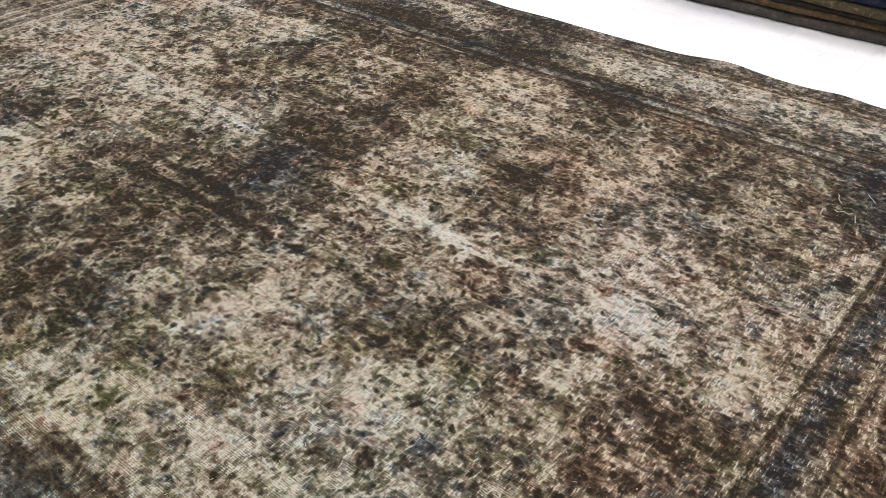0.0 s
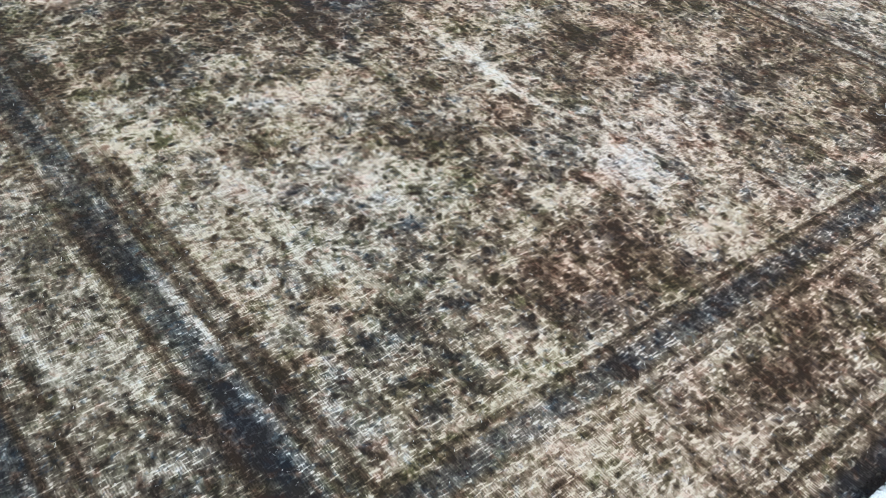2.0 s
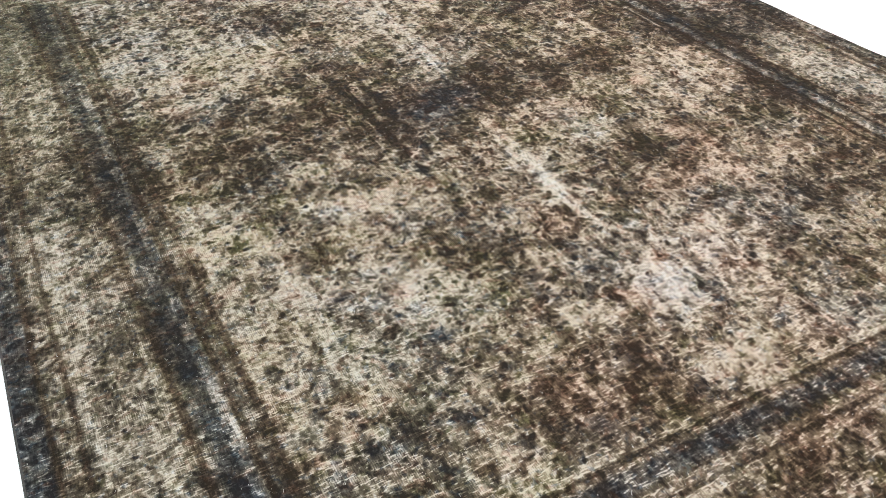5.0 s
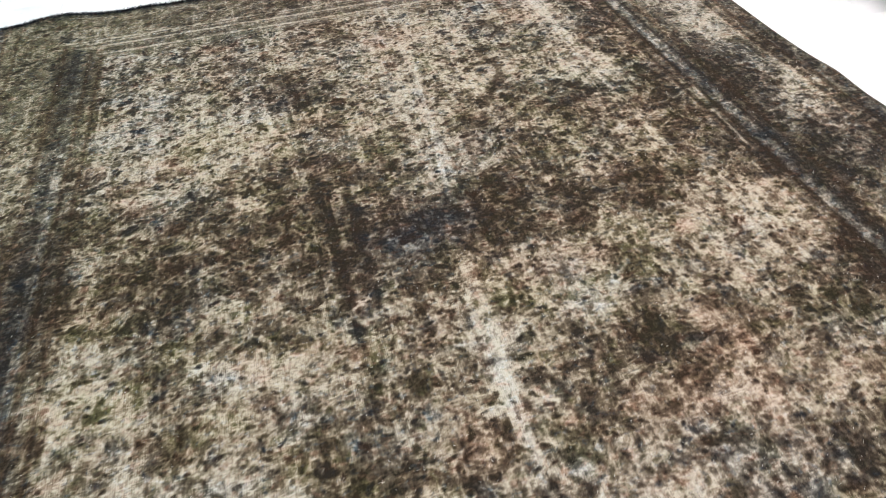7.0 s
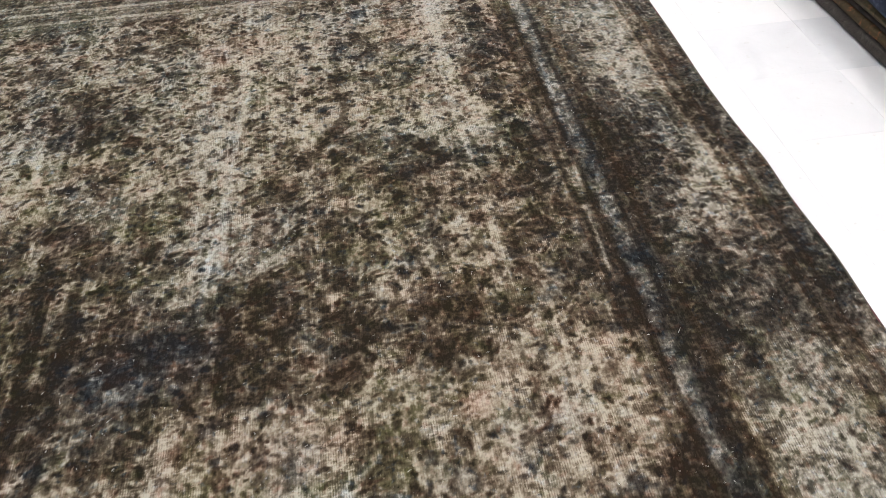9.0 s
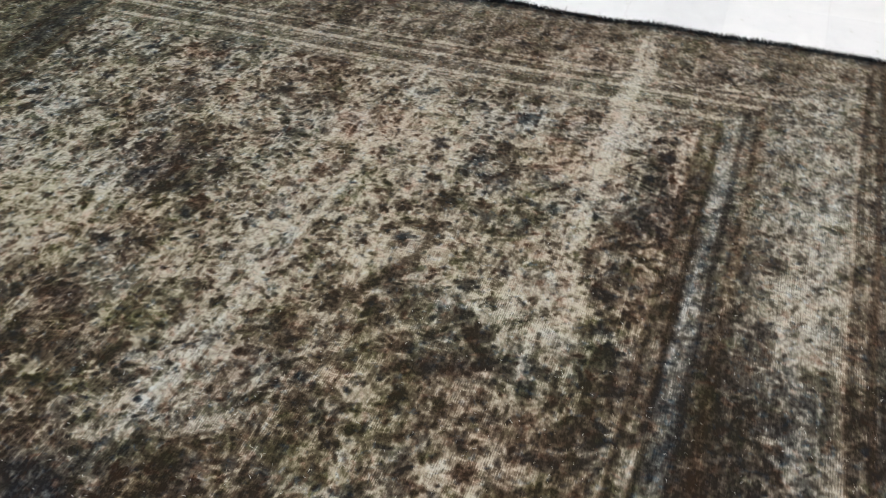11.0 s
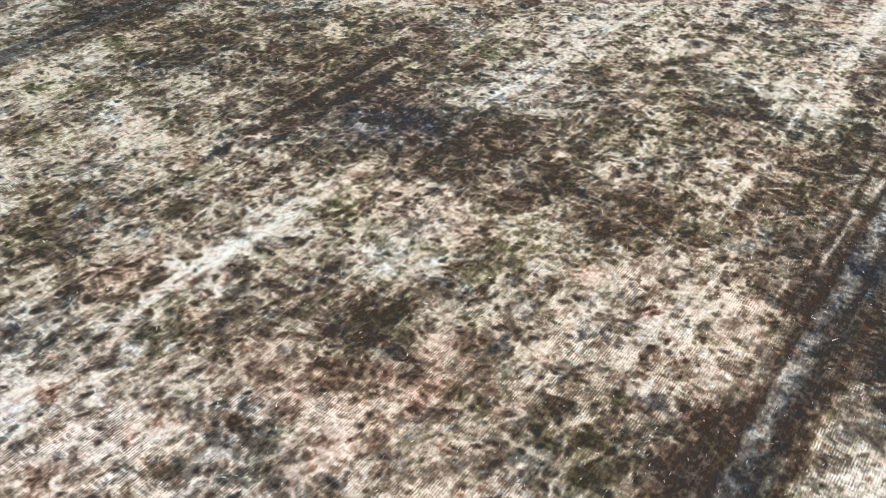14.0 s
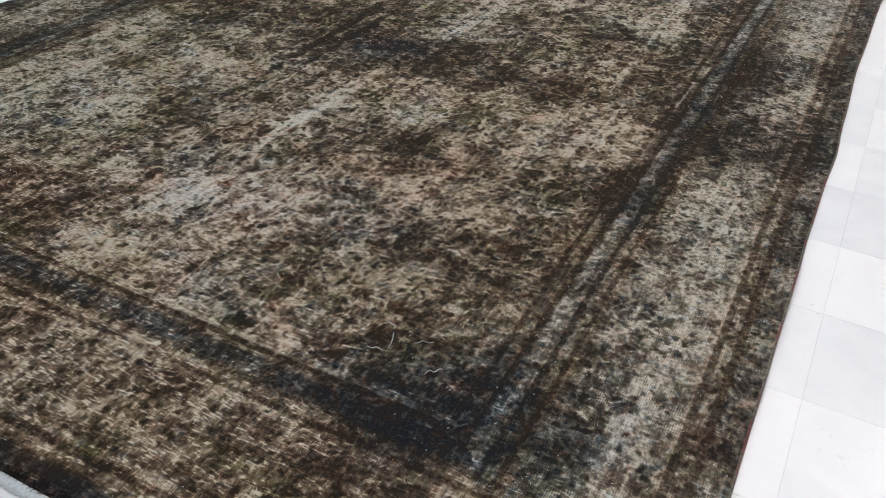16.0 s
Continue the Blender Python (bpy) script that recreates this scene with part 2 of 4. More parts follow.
def stack_wool(name, base, accent, scale=26.0):
    """Wool of a folded rug: two dyes in worn patches, with knot rows."""
    m = Nodes(name, 0.9)
    at = m.coords()
    patch = m.noise(at, scale, 4.0, 0.65, 0.7)
    fine = m.noise(at, 260, 2.0)
    v = m.math("ADD", patch, m.math("MULTIPLY", m.math("SUBTRACT", fine, 0.5), 0.5))
    deep = tuple(c * 0.45 for c in base)
    m.colour(m.ramp(v, (0.30, deep), (0.47, base), (0.58, base), (0.68, accent)))
    m.bsdf.inputs["Sheen Weight"].default_value = 0.02
    m.bsdf.inputs["Specular IOR Level"].default_value = 0.15
    m.bump(m.math("ADD", patch, fine), 0.8, 0.004)
    return m.mat


def binding():
    """Overcast edge yarn: dull olive grey, with stretches of dark red."""
    m = Nodes("worn_wool_binding", 0.9)
    at = m.coords()
    stitch = m.noise(at, 130.0, 2.0)
    c = m.ramp(stitch, (0.3, (0.05, 0.045, 0.035)), (0.7, (0.16, 0.14, 0.11)))
    red = m.ramp(stitch, (0.3, (0.07, 0.022, 0.026)), (0.7, (0.17, 0.05, 0.055)))
    c = m.mix(m.math("MULTIPLY", m.math("SUBTRACT", m.noise(at, 9.0, 3.0), 0.48), 9.0, clamp=True), c, red)
    m.bump(stitch, 0.6, 0.002)
    return m.colour(c).mat


WOOL = rug_wool()
MARBLE = marble()
GROUT = plain("grey_grout", (0.75, 0.745, 0.74), 0.8, 0.1)
PLASTER = plain("white_wall_paint", (0.74, 0.73, 0.70), 0.7, 0.04, 6.0)
CEILING_PAINT = plain("white_ceiling_paint", (0.80, 0.80, 0.79), 0.8, 0.03, 5.0)
FRINGE_COTTON = plain("grey_blue_cotton", (0.50, 0.53, 0.56), 0.9, 0.25, 300.0, 0.002)
DARK_BINDING = plain("dark_wool_binding", (0.055, 0.052, 0.048), 0.9, 0.5, 120.0, 0.002)
RED_BINDING = binding()
LINT_GLINT = plain("white_lint_and_glint", (0.52, 0.51, 0.49), 0.8, 0.2, 200.0)
METAL = plain("white_lamp_metal", (0.75, 0.75, 0.75), 0.4, 0.02)


def glow(name, colour, strength):
    m = Nodes(name)
    m.bsdf.inputs["Emission Color"].default_value = (*colour, 1)
    m.bsdf.inputs["Emission Strength"].default_value = strength
    return m.mat


LAMP = glow("lamp_diffuser", (1.0, 0.95, 0.925), 10.2)
# for unseen west panels, added to make the floor there brighter and bluish
LAMP_COOL = glow("cool_lamp_diffuser", (0.82, 0.93, 1.0), 12.0)


# ---------------------------------------------------------------- the room
def wall(name, x0, y0, x1, y1):
    ob = part(name, box(bmesh.new(), x0, y0, FLOOR - 0.02, x1, y1, TOP), PLASTER)
    return tagged(ob, "plain white painted shop wall", "wall", kind="structure")


wall("wall_west", WEST - 0.15, SOUTH - 0.15, WEST, NORTH + 0.15)
wall("wall_east", EAST, SOUTH - 0.15, EAST + 0.15, NORTH + 0.15)
wall("wall_south", WEST, SOUTH - 0.15, EAST, SOUTH)
wall("wall_north", WEST, NORTH, EAST, NORTH + 0.15)
ceiling = part("ceiling", box(bmesh.new(), WEST - 0.15, SOUTH - 0.15, TOP, EAST + 0.15, NORTH + 0.15, TOP + 0.12), CEILING_PAINT)
tagged(ceiling, "plain white painted ceiling", "ceiling", kind="structure")


def ceiling_light(lamp):
    thing = tagged(new("ceiling_light"), "square white ceiling light panel, switched on", "lamp", "ceiling lights of the shop")
    bm = bmesh.new()
    for x0, y0, x1, y1 in ((-0.62, -0.62, 0.62, -0.57), (-0.62, 0.57, 0.62, 0.62), (-0.62, -0.57, -0.57, 0.57), (0.57, -0.57, 0.62, 0.57)):
        box(bm, x0, y0, -0.05, x1, y1, 0.0, 0.003)
    part("frame", bm, METAL, thing)
    part("diffuser", box(bmesh.new(), -0.567, -0.567, -0.03, 0.567, 0.567, -0.012), lamp, thing, "glowing frosted diffuser")
    return thing


for lamp, column, first in ((LAMP_COOL, -1.4, -0.6), (LAMP, 2.0, 0.4), (LAMP, 4.4, 0.4)):
    first_light = ceiling_light(lamp)
    first_light.matrix_basis = pose(column, first, TOP)
    copy_thing(first_light, pose(max(column, -0.6), 3.6, TOP))

# ---------------------------------------------------------------- the rug
rng = np.random.default_rng(7)
random.seed(5)
STAINS = []


def stain(x, y, long, short, turn, pale, blue, rust):
    """A worn or dyed patch, or a broad toning: place, half sizes in metres, turn in degrees, and how it shifts the dye.
    """
    STAINS.append((x, y, long, short, radians(turn), pale, blue, rust))


stain(0.82, 0.17, 0.048, 0.039, -8, 0.36, 0, 0)
stain(1.00, 0.18, 0.085, 0.049, 7, 0.2, 0, 0.3)
stain(1.20, 0.25, 0.109, 0.062, -4, -0.36, 0, 0.35)
stain(0.86, 0.25, 0.070, 0.049, -2, -0.42, 0.1, 0)
stain(1.94, 0.30, 0.137, 0.066, 21, -0.22, 0, 0.1)
stain(1.42, 0.32, 0.157, 0.076, 27, -0.15, 0, 0.5)
stain(2.35, 0.34, 0.135, 0.078, 31, -0.4, 0.1, 0)
stain(0.80, 0.34, 0.102, 0.040, -23, 0.12, 0, 0.3)
stain(2.34, 0.45, 0.135, 0.078, -90, -0.6, 0.4, 0)
stain(0.11, 0.50, 0.134, 0.089, -27, -0.4, 0, 0.15)
stain(2.61, 0.52, 0.101, 0.067, 27, -0.25, 0.3, 0)
stain(2.06, 0.52, 0.112, 0.062, 30, -0.2, 0, 0.15)
stain(2.17, 0.53, 0.061, 0.034, -87, 0.38, 0, 0)
stain(1.39, 0.54, 0.068, 0.047, -56, 0.4, 0, 0.1)
stain(1.25, 0.57, 0.171, 0.058, -42, -0.25, 0, 0.3)
stain(1.49, 0.57, 0.071, 0.026, -8, 0.4, 0, 0.1)
stain(1.42, 0.58, 0.098, 0.055, 17, 0.55, 0, 0.2)
stain(2.34, 0.58, 0.037, 0.003, -31, 1.2, 0.1, 0)
stain(2.43, 0.60, 0.100, 0.077, -46, -0.4, 0.2, 0)
stain(1.13, 0.65, 0.193, 0.114, -2, -0.36, 0, 0.35)
stain(1.19, 0.66, 0.150, 0.130, 0, -0.35, 0, 0.35)
stain(0.69, 0.69, 0.095, 0.084, 17, -0.25, 0.2, 0)
stain(0.38, 0.69, 0.096, 0.066, 79, -0.28, 0.25, 0)
stain(1.55, 0.71, 0.131, 0.008, 68, 0.4, 0.1, 0)
stain(0.75, 0.78, 0.084, 0.073, -70, -0.3, 0.2, 0)
stain(1.51, 0.81, 0.120, 0.080, -63, 0.25, 0.15, 0)
stain(1.51, 0.81, 0.132, 0.010, 65, 0.5, 0.1, 0)
stain(1.45, 0.82, 0.086, 0.052, -38, 0.4, 0.7, 0)
stain(1.24, 0.85, 0.057, 0.035, -45, 0.35, 0, 0)
stain(1.39, 0.86, 0.098, 0.020, -90, 0.5, 0.1, 0)
stain(1.45, 0.86, 0.067, 0.039, -2, 0.4, 0.1, 0)
stain(1.21, 0.86, 0.070, 0.060, -56, 0.3, 0.1, 0)
stain(1.46, 0.86, 0.115, 0.030, 79, 0.6, 0.15, 0)
stain(1.43, 0.87, 0.079, 0.068, -45, 0.5, 0.7, 0)
stain(1.40, 0.89, 0.132, 0.010, 68, 0.3, 0, 0)
stain(1.58, 0.90, 0.145, 0.119, 27, 0.22, 0.3, 0)
stain(1.13, 0.96, 0.096, 0.066, 79, -0.32, 0, 0)
stain(1.85, 0.97, 0.196, 0.129, -15, 0.15, 0, 0.1)
stain(0.29, 0.97, 0.132, 0.116, 21, 0.16, 0, 0)
stain(1.87, 1.00, 0.085, 0.071, 45, 0.2, 0, 0.1)
stain(1.67, 1.05, 0.038, 0.021, -45, -0.32, 0.1, 0)
stain(1.13, 1.07, 0.108, 0.050, 54, -0.35, 0, 0)
stain(1.15, 1.10, 0.088, 0.068, -25, -0.35, 0, 0)
stain(2.41, 1.12, 0.139, 0.084, 4, -0.09, 0, 0)
stain(0.93, 1.14, 0.085, 0.057, -45, 0.2, 0, 0)
stain(2.13, 1.15, 0.114, 0.060, 19, 0.25, 0, 0.2)
stain(2.19, 1.15, 0.123, 0.062, 52, 0.32, 0, 0.05)
stain(1.90, 1.17, 0.168, 0.078, -29, 0.2, 0, 0.25)
stain(2.71, 1.17, 0.315, 0.095, -80, 0.16, 0, 0)
stain(1.98, 1.17, 0.145, 0.099, -50, 0.18, 0, 0.1)
stain(1.12, 1.17, 0.104, 0.079, 82, -0.3, 0, 0)
stain(1.92, 1.18, 0.085, 0.051, 45, 0.28, 0, 0)
stain(0.75, 1.18, 0.316, 0.123, -19, 0.18, 0, 0)
stain(2.21, 1.20, 0.125, 0.097, -15, 0.25, 0, 0.4)
stain(0.78, 1.24, 0.169, 0.109, -32, 0.2, 0, 0)
stain(0.33, 1.25, 0.122, 0.039, -87, -0.24, 0, 0.1)
stain(1.11, 1.25, 0.113, 0.053, -45, -0.25, 0, 0)
stain(1.48, 1.26, 0.068, 0.048, -75, 0.12, 0.2, 0)
stain(0.34, 1.29, 0.141, 0.094, 84, -0.19, 0, 0)
stain(1.45, 1.32, 0.137, 0.017, 90, 0.9, 0.25, 0)
stain(1.13, 1.32, 0.162, 0.056, 69, -0.25, 0, 0)
stain(1.13, 1.34, 0.030, 0.027, 0, -0.32, 0.05, 0)
stain(2.46, 1.35, 0.095, 0.055, -76, -0.16, 0.1, 0)
stain(1.80, 1.36, 0.123, 0.066, 8, -0.25, 0, 0)
stain(1.46, 1.37, 0.162, 0.016, 86, 0.9, 0.2, 0)
stain(2.17, 1.37, 0.112, 0.056, -29, -0.2, 0, 0)
stain(0.92, 1.37, 0.132, 0.095, -13, 0.2, 0, 0.1)
stain(0.76, 1.37, 0.079, 0.057, 76, -0.28, 0, 0)
stain(0.74, 1.37, 0.108, 0.050, 70, -0.38, 0, 0.05)
stain(1.77, 1.37, 0.097, 0.067, 3, -0.22, 0, 0)
stain(1.71, 1.39, 0.091, 0.051, 7, -0.3, 0, 0)
stain(1.47, 1.41, 0.142, 0.027, 72, 0.5, 0.15, 0)
stain(1.47, 1.43, 0.223, 0.015, 86, 0.7, 0.2, 0)
stain(2.38, 1.43, 0.108, 0.094, -57, -0.45, 0.1, 0)
stain(2.38, 1.44, 0.099, 0.064, 45, -0.4, 0, 0)
stain(2.41, 1.45, 0.125, 0.055, 46, -0.23, 0, 0)
stain(2.46, 1.45, 0.274, 0.219, -43, -0.12, 0, 0)
stain(1.48, 1.45, 0.101, 0.059, -69, 0.12, 0.2, 0)
stain(1.46, 1.48, 0.131, 0.018, -87, 0.5, 0.15, 0)
stain(0.59, 1.51, 0.103, 0.080, 77, 0.22, 0, 0)
stain(1.60, 1.51, 0.056, 0.042, -85, 0.3, 0, 0)
stain(2.13, 1.51, 0.199, 0.118, 8, 0.25, 0, 0.1)
stain(0.55, 1.52, 0.180, 0.110, -72, 0.28, 0, 0)
stain(0.93, 1.53, 0.090, 0.060, 63, 0.25, 0, 0)
stain(1.07, 1.53, 0.087, 0.062, 32, 0.25, 0, 0)
stain(0.53, 1.53, 0.060, 0.056, 0, 0.32, 0.1, 0)
stain(1.78, 1.54, 0.079, 0.053, -22, 0.3, 0, 0)
stain(1.45, 1.54, 0.105, 0.014, 86, 0.5, 0.2, 0)
stain(1.45, 1.54, 0.071, 0.038, 72, 0.12, 0.15, 0)
stain(0.61, 1.54, 0.169, 0.091, -44, 0.25, 0, 0)
stain(0.59, 1.56, 0.220, 0.190, -21, -0.2, 0, 0)
stain(0.77, 1.57, 0.150, 0.120, 0, 0.28, 0, 0)
stain(2.30, 1.57, 0.113, 0.071, 32, 0.25, 0, 0.15)
stain(1.70, 1.58, 0.142, 0.089, 50, 0.25, 0, 0)
stain(0.46, 1.61, 0.123, 0.082, 5, 0.3, 0, 0)
stain(1.40, 1.61, 0.057, 0.042, 45, 0.25, 0, 0)
stain(0.97, 1.62, 0.069, 0.028, 0, -0.3, 0, 0)
stain(0.55, 1.64, 0.069, 0.004, -3, -1.2, 0, 0)
stain(0.19, 1.65, 0.146, 0.128, -69, 0.2, 0, 0)
stain(0.90, 1.68, 0.080, 0.044, 0, -0.25, 0.1, 0)
stain(2.17, 1.68, 0.222, 0.164, 48, 0.3, 0, 0.15)
stain(0.21, 1.69, 0.187, 0.100, -65, 0.2, 0, 0)
stain(0.55, 1.74, 0.061, 0.049, -78, 0.3, 0, 0)
stain(1.91, 1.76, 0.217, 0.083, 32, 0.2, 0, 0)
stain(1.88, 1.76, 0.181, 0.079, 3, 0.28, 0, 0.1)
stain(2.13, 1.80, 0.088, 0.051, 19, 0.2, 0, 0.1)
stain(1.02, 1.81, 0.091, 0.045, -5, 0.3, 0, 0.15)
stain(0.60, 1.82, 0.099, 0.053, 73, -0.3, 0, 0)
stain(0.85, 1.82, 0.140, 0.068, -37, 0.25, 0, 0)
stain(2.37, 1.83, 0.108, 0.067, 31, 0.3, 0, 0.25)
stain(0.73, 1.84, 0.118, 0.073, -59, -0.3, 0, 0)
stain(2.52, 1.84, 0.137, 0.052, 58, -0.3, 0, 0)
stain(2.55, 1.87, 0.218, 0.095, -89, -0.3, 0, 0)
stain(1.13, 1.90, 0.191, 0.008, 82, -0.4, 0, 0)
stain(1.18, 1.91, 0.260, 0.013, -90, -0.6, 0, 0)
stain(1.36, 1.91, 0.079, 0.045, -21, -0.3, 0.6, 0)
stain(1.25, 1.91, 0.319, 0.010, -90, -0.6, 0, 0)
stain(1.20, 1.94, 0.329, 0.006, -90, 0.7, 0, 0)
stain(1.18, 1.94, 0.201, 0.134, -37, -0.5, 0, 0)
stain(2.08, 1.94, 0.120, 0.093, 62, -0.34, 0, 0)
stain(2.08, 1.94, 0.095, 0.054, -17, 0.2, 0, 0.3)
stain(2.03, 1.94, 0.143, 0.100, -25, -0.35, 0, 0)
stain(0.66, 1.95, 0.090, 0.065, -58, -0.35, 0, 0)
stain(2.22, 1.96, 0.127, 0.060, -16, -0.3, 0, 0.1)
stain(1.24, 1.96, 0.190, 0.145, -22, -0.35, 0, 0)
stain(1.18, 1.97, 0.364, 0.012, -90, -0.7, 0, 0)
stain(0.78, 1.97, 0.146, 0.117, -37, -0.35, 0, 0.05)
stain(1.45, 1.97, 0.111, 0.077, -41, -0.5, 0.3, 0)
stain(0.91, 1.97, 0.165, 0.015, -76, -0.4, 0, 0)
stain(2.08, 1.97, 0.114, 0.090, 59, -0.35, 0, 0.1)
stain(1.24, 1.98, 0.150, 0.008, -90, -0.3, 0, 0)
stain(2.44, 1.98, 0.137, 0.066, -69, -0.35, 0, 0)
stain(0.90, 1.99, 0.117, 0.068, -74, -0.3, 0, 0)
stain(1.60, 1.99, 0.159, 0.085, 45, -0.42, 0, 0)
stain(1.15, 1.99, 0.177, 0.112, 31, -0.38, 0, 0.1)
stain(1.67, 2.00, 0.114, 0.060, 71, -0.35, 0, 0)
stain(0.20, 2.00, 0.231, 0.095, -49, -0.20, 0, 0.1)
stain(1.91, 2.00, 0.097, 0.074, 28, -0.2, 0, 0)
stain(2.83, 2.00, 0.172, 0.091, 84, -0.38, 0.2, 0)
stain(1.17, 2.00, 0.259, 0.008, -89, -0.6, 0, 0)
stain(0.34, 2.01, 0.211, 0.080, -88, -0.21, 0, 0)
stain(0.74, 2.01, 0.178, 0.099, -38, -0.32, 0, 0)
stain(1.67, 2.01, 0.126, 0.107, -79, -0.5, 0, 0)
stain(1.66, 2.02, 0.145, 0.130, 46, -0.4, 0, 0)
stain(1.19, 2.02, 0.194, 0.153, 62, -0.42, 0, 0)
stain(1.22, 2.09, 0.185, 0.006, 90, 0.4, 0, 0)
stain(1.06, 2.12, 0.150, 0.011, 90, -0.3, 0, 0)
stain(0.39, 2.15, 0.240, 0.155, 80, -0.25, 0.1, 0)
stain(1.52, 2.15, 0.306, 0.022, 79, 0.22, 0.1, 0)
stain(1.22, 2.15, 0.150, 0.006, -90, 0.5, 0, 0)
stain(1.18, 2.16, 0.114, 0.006, 86, 0.4, 0, 0)
stain(1.26, 2.18, 0.196, 0.006, 86, 0.35, 0, 0)
stain(0.95, 2.21, 0.046, 0.036, -79, 0.4, 0, 0.2)
stain(0.90, 2.21, 0.128, 0.047, -79, -0.32, 0, 0)
stain(2.23, 2.24, 0.202, 0.107, -85, 0.15, 0, 0.3)
stain(2.17, 2.24, 0.148, 0.095, 66, 0.28, 0, 0)
stain(0.96, 2.24, 0.083, 0.056, -70, 0.35, 0, 0.1)
stain(0.94, 2.25, 0.043, 0.037, -52, 0.42, 0, 0)
stain(0.98, 2.25, 0.065, 0.036, -33, 0.42, 0, 0.1)
stain(0.99, 2.27, 0.059, 0.033, -55, -0.4, 0, 0)
stain(2.72, 2.27, 0.122, 0.085, 55, 0.32, 0.1, 0)
stain(0.97, 2.29, 0.088, 0.060, -59, -0.32, 0, 0)
stain(1.76, 2.31, 0.077, 0.065, 50, -0.25, 0, 0)
stain(0.68, 2.31, 0.128, 0.074, 41, 0.2, 0, 0)
stain(1.43, 2.32, 0.078, 0.049, -76, -0.2, 0.1, 0)
stain(1.08, 2.40, 0.212, 0.141, 90, -0.1, 0, 0)
stain(2.02, 2.40, 0.113, 0.071, 45, -0.3, 0, 0)
stain(2.21, 2.41, 0.108, 0.044, 84, 0.28, 0, 0)
stain(0.92, 2.43, 0.208, 0.101, -19, 0.22, 0, 0)
stain(2.58, 2.44, 0.182, 0.054, 87, -0.42, 0, 0)
stain(1.68, 2.45, 0.059, 0.047, 70, -0.32, 0, 0)
stain(1.67, 2.46, 0.075, 0.066, -24, -0.36, 0, 0)
stain(2.62, 2.47, 0.229, 0.094, 66, -0.42, 0, 0)
stain(0.95, 2.48, 0.099, 0.085, 45, 0.25, 0, 0)
stain(2.01, 2.48, 0.117, 0.066, 75, -0.38, 0, 0)
stain(1.54, 2.51, 0.707, 0.014, 82, 0.3, 0.1, 0)
stain(2.01, 2.52, 0.085, 0.062, 45, -0.26, 0, 0)
stain(2.71, 2.54, 0.090, 0.045, 90, 0.2, 0.25, 0)
stain(2.12, 2.55, 0.103, 0.087, 6, -0.3, 0, 0)
stain(1.64, 2.57, 0.292, 0.012, 89, 0.3, 0, 0)
stain(2.38, 2.58, 0.098, 0.055, 73, -0.35, 0.1, 0)
stain(1.56, 2.59, 0.078, 0.039, -38, 0.34, 0.05, 0)
stain(2.45, 2.60, 0.621, 0.012, 86, 0.5, 0.3, 0)
stain(1.04, 2.60, 0.111, 0.061, -56, 0.32, 0, 0)
stain(1.79, 2.62, 0.144, 0.102, -12, -0.25, 0, 0)
stain(1.18, 2.63, 0.112, 0.099, 22, -0.34, 0, 0)
stain(1.56, 2.63, 0.090, 0.069, -76, 0.3, 0.15, 0)
stain(2.49, 2.64, 0.240, 0.020, 90, 0.2, 0.3, 0)
stain(0.59, 2.68, 0.162, 0.099, -56, 0.2, 0, 0)
stain(2.23, 2.68, 0.094, 0.043, 81, 0.23, 0, 0.05)
stain(1.57, 2.69, 0.153, 0.010, 80, 0.5, 0, 0)
stain(2.70, 2.69, 0.093, 0.081, 50, 0.38, 0.15, 0)
stain(1.00, 2.69, 0.249, 0.095, -16, 0.3, 0, 0)
stain(2.22, 2.71, 0.097, 0.077, 42, 0.23, 0, 0.1)
stain(0.81, 2.72, 0.134, 0.097, -10, 0.3, 0, 0)
stain(2.21, 2.72, 0.082, 0.066, 43, 0.21, 0, 0)
stain(0.23, 2.72, 0.134, 0.087, -3, 0.3, 0.1, 0)
stain(2.23, 2.72, 0.099, 0.048, -82, 0.20, 0, 0.1)
stain(2.16, 2.72, 0.128, 0.108, -53, 0.17, 0, 0)
stain(1.02, 2.72, 0.079, 0.057, -45, 0.42, 0, 0)
stain(1.04, 2.73, 0.067, 0.056, -63, 0.35, 0, 0)
stain(1.05, 2.73, 0.102, 0.049, -42, 0.42, 0, 0)
stain(1.76, 2.74, 0.073, 0.039, -72, 0.42, 0, 0.05)
stain(1.76, 2.74, 0.058, 0.035, -52, 0.42, 0, 0)
stain(1.49, 2.75, 0.117, 0.091, -80, 0.3, 0.15, 0)
stain(1.61, 2.75, 0.066, 0.038, 0, 0.35, 0, 0)
stain(2.20, 2.76, 0.162, 0.079, 69, 0.21, 0, 0)
stain(2.22, 2.81, 0.322, 0.022, -88, 0.4, 0, 0)
stain(1.58, 2.82, 0.755, 0.018, 88, 0.8, 0.3, 0)
stain(2.28, 2.85, 0.097, 0.038, -77, -0.34, 0, 0)
stain(1.16, 2.86, 0.130, 0.094, 4, -0.3, 0, 0.1)
stain(1.58, 2.88, 0.242, 0.029, 83, 0.28, 0, 0)
stain(2.19, 2.88, 0.144, 0.050, -77, 0.15, 0, 0)
stain(1.14, 2.91, 0.128, 0.113, 14, -0.32, 0, 0.15)
stain(2.70, 3.05, 0.441, 0.055, 90, 0.25, 0.05, 0)
stain(1.75, 3.06, 0.214, 0.135, 51, 0.24, 0, 0)
stain(2.19, 3.12, 0.229, 0.014, 83, 0.4, 0, 0)
stain(1.95, 3.14, 0.079, 0.057, -19, -0.25, 0.15, 0)
stain(1.92, 3.16, 0.091, 0.063, -85, -0.32, 0.05, 0)
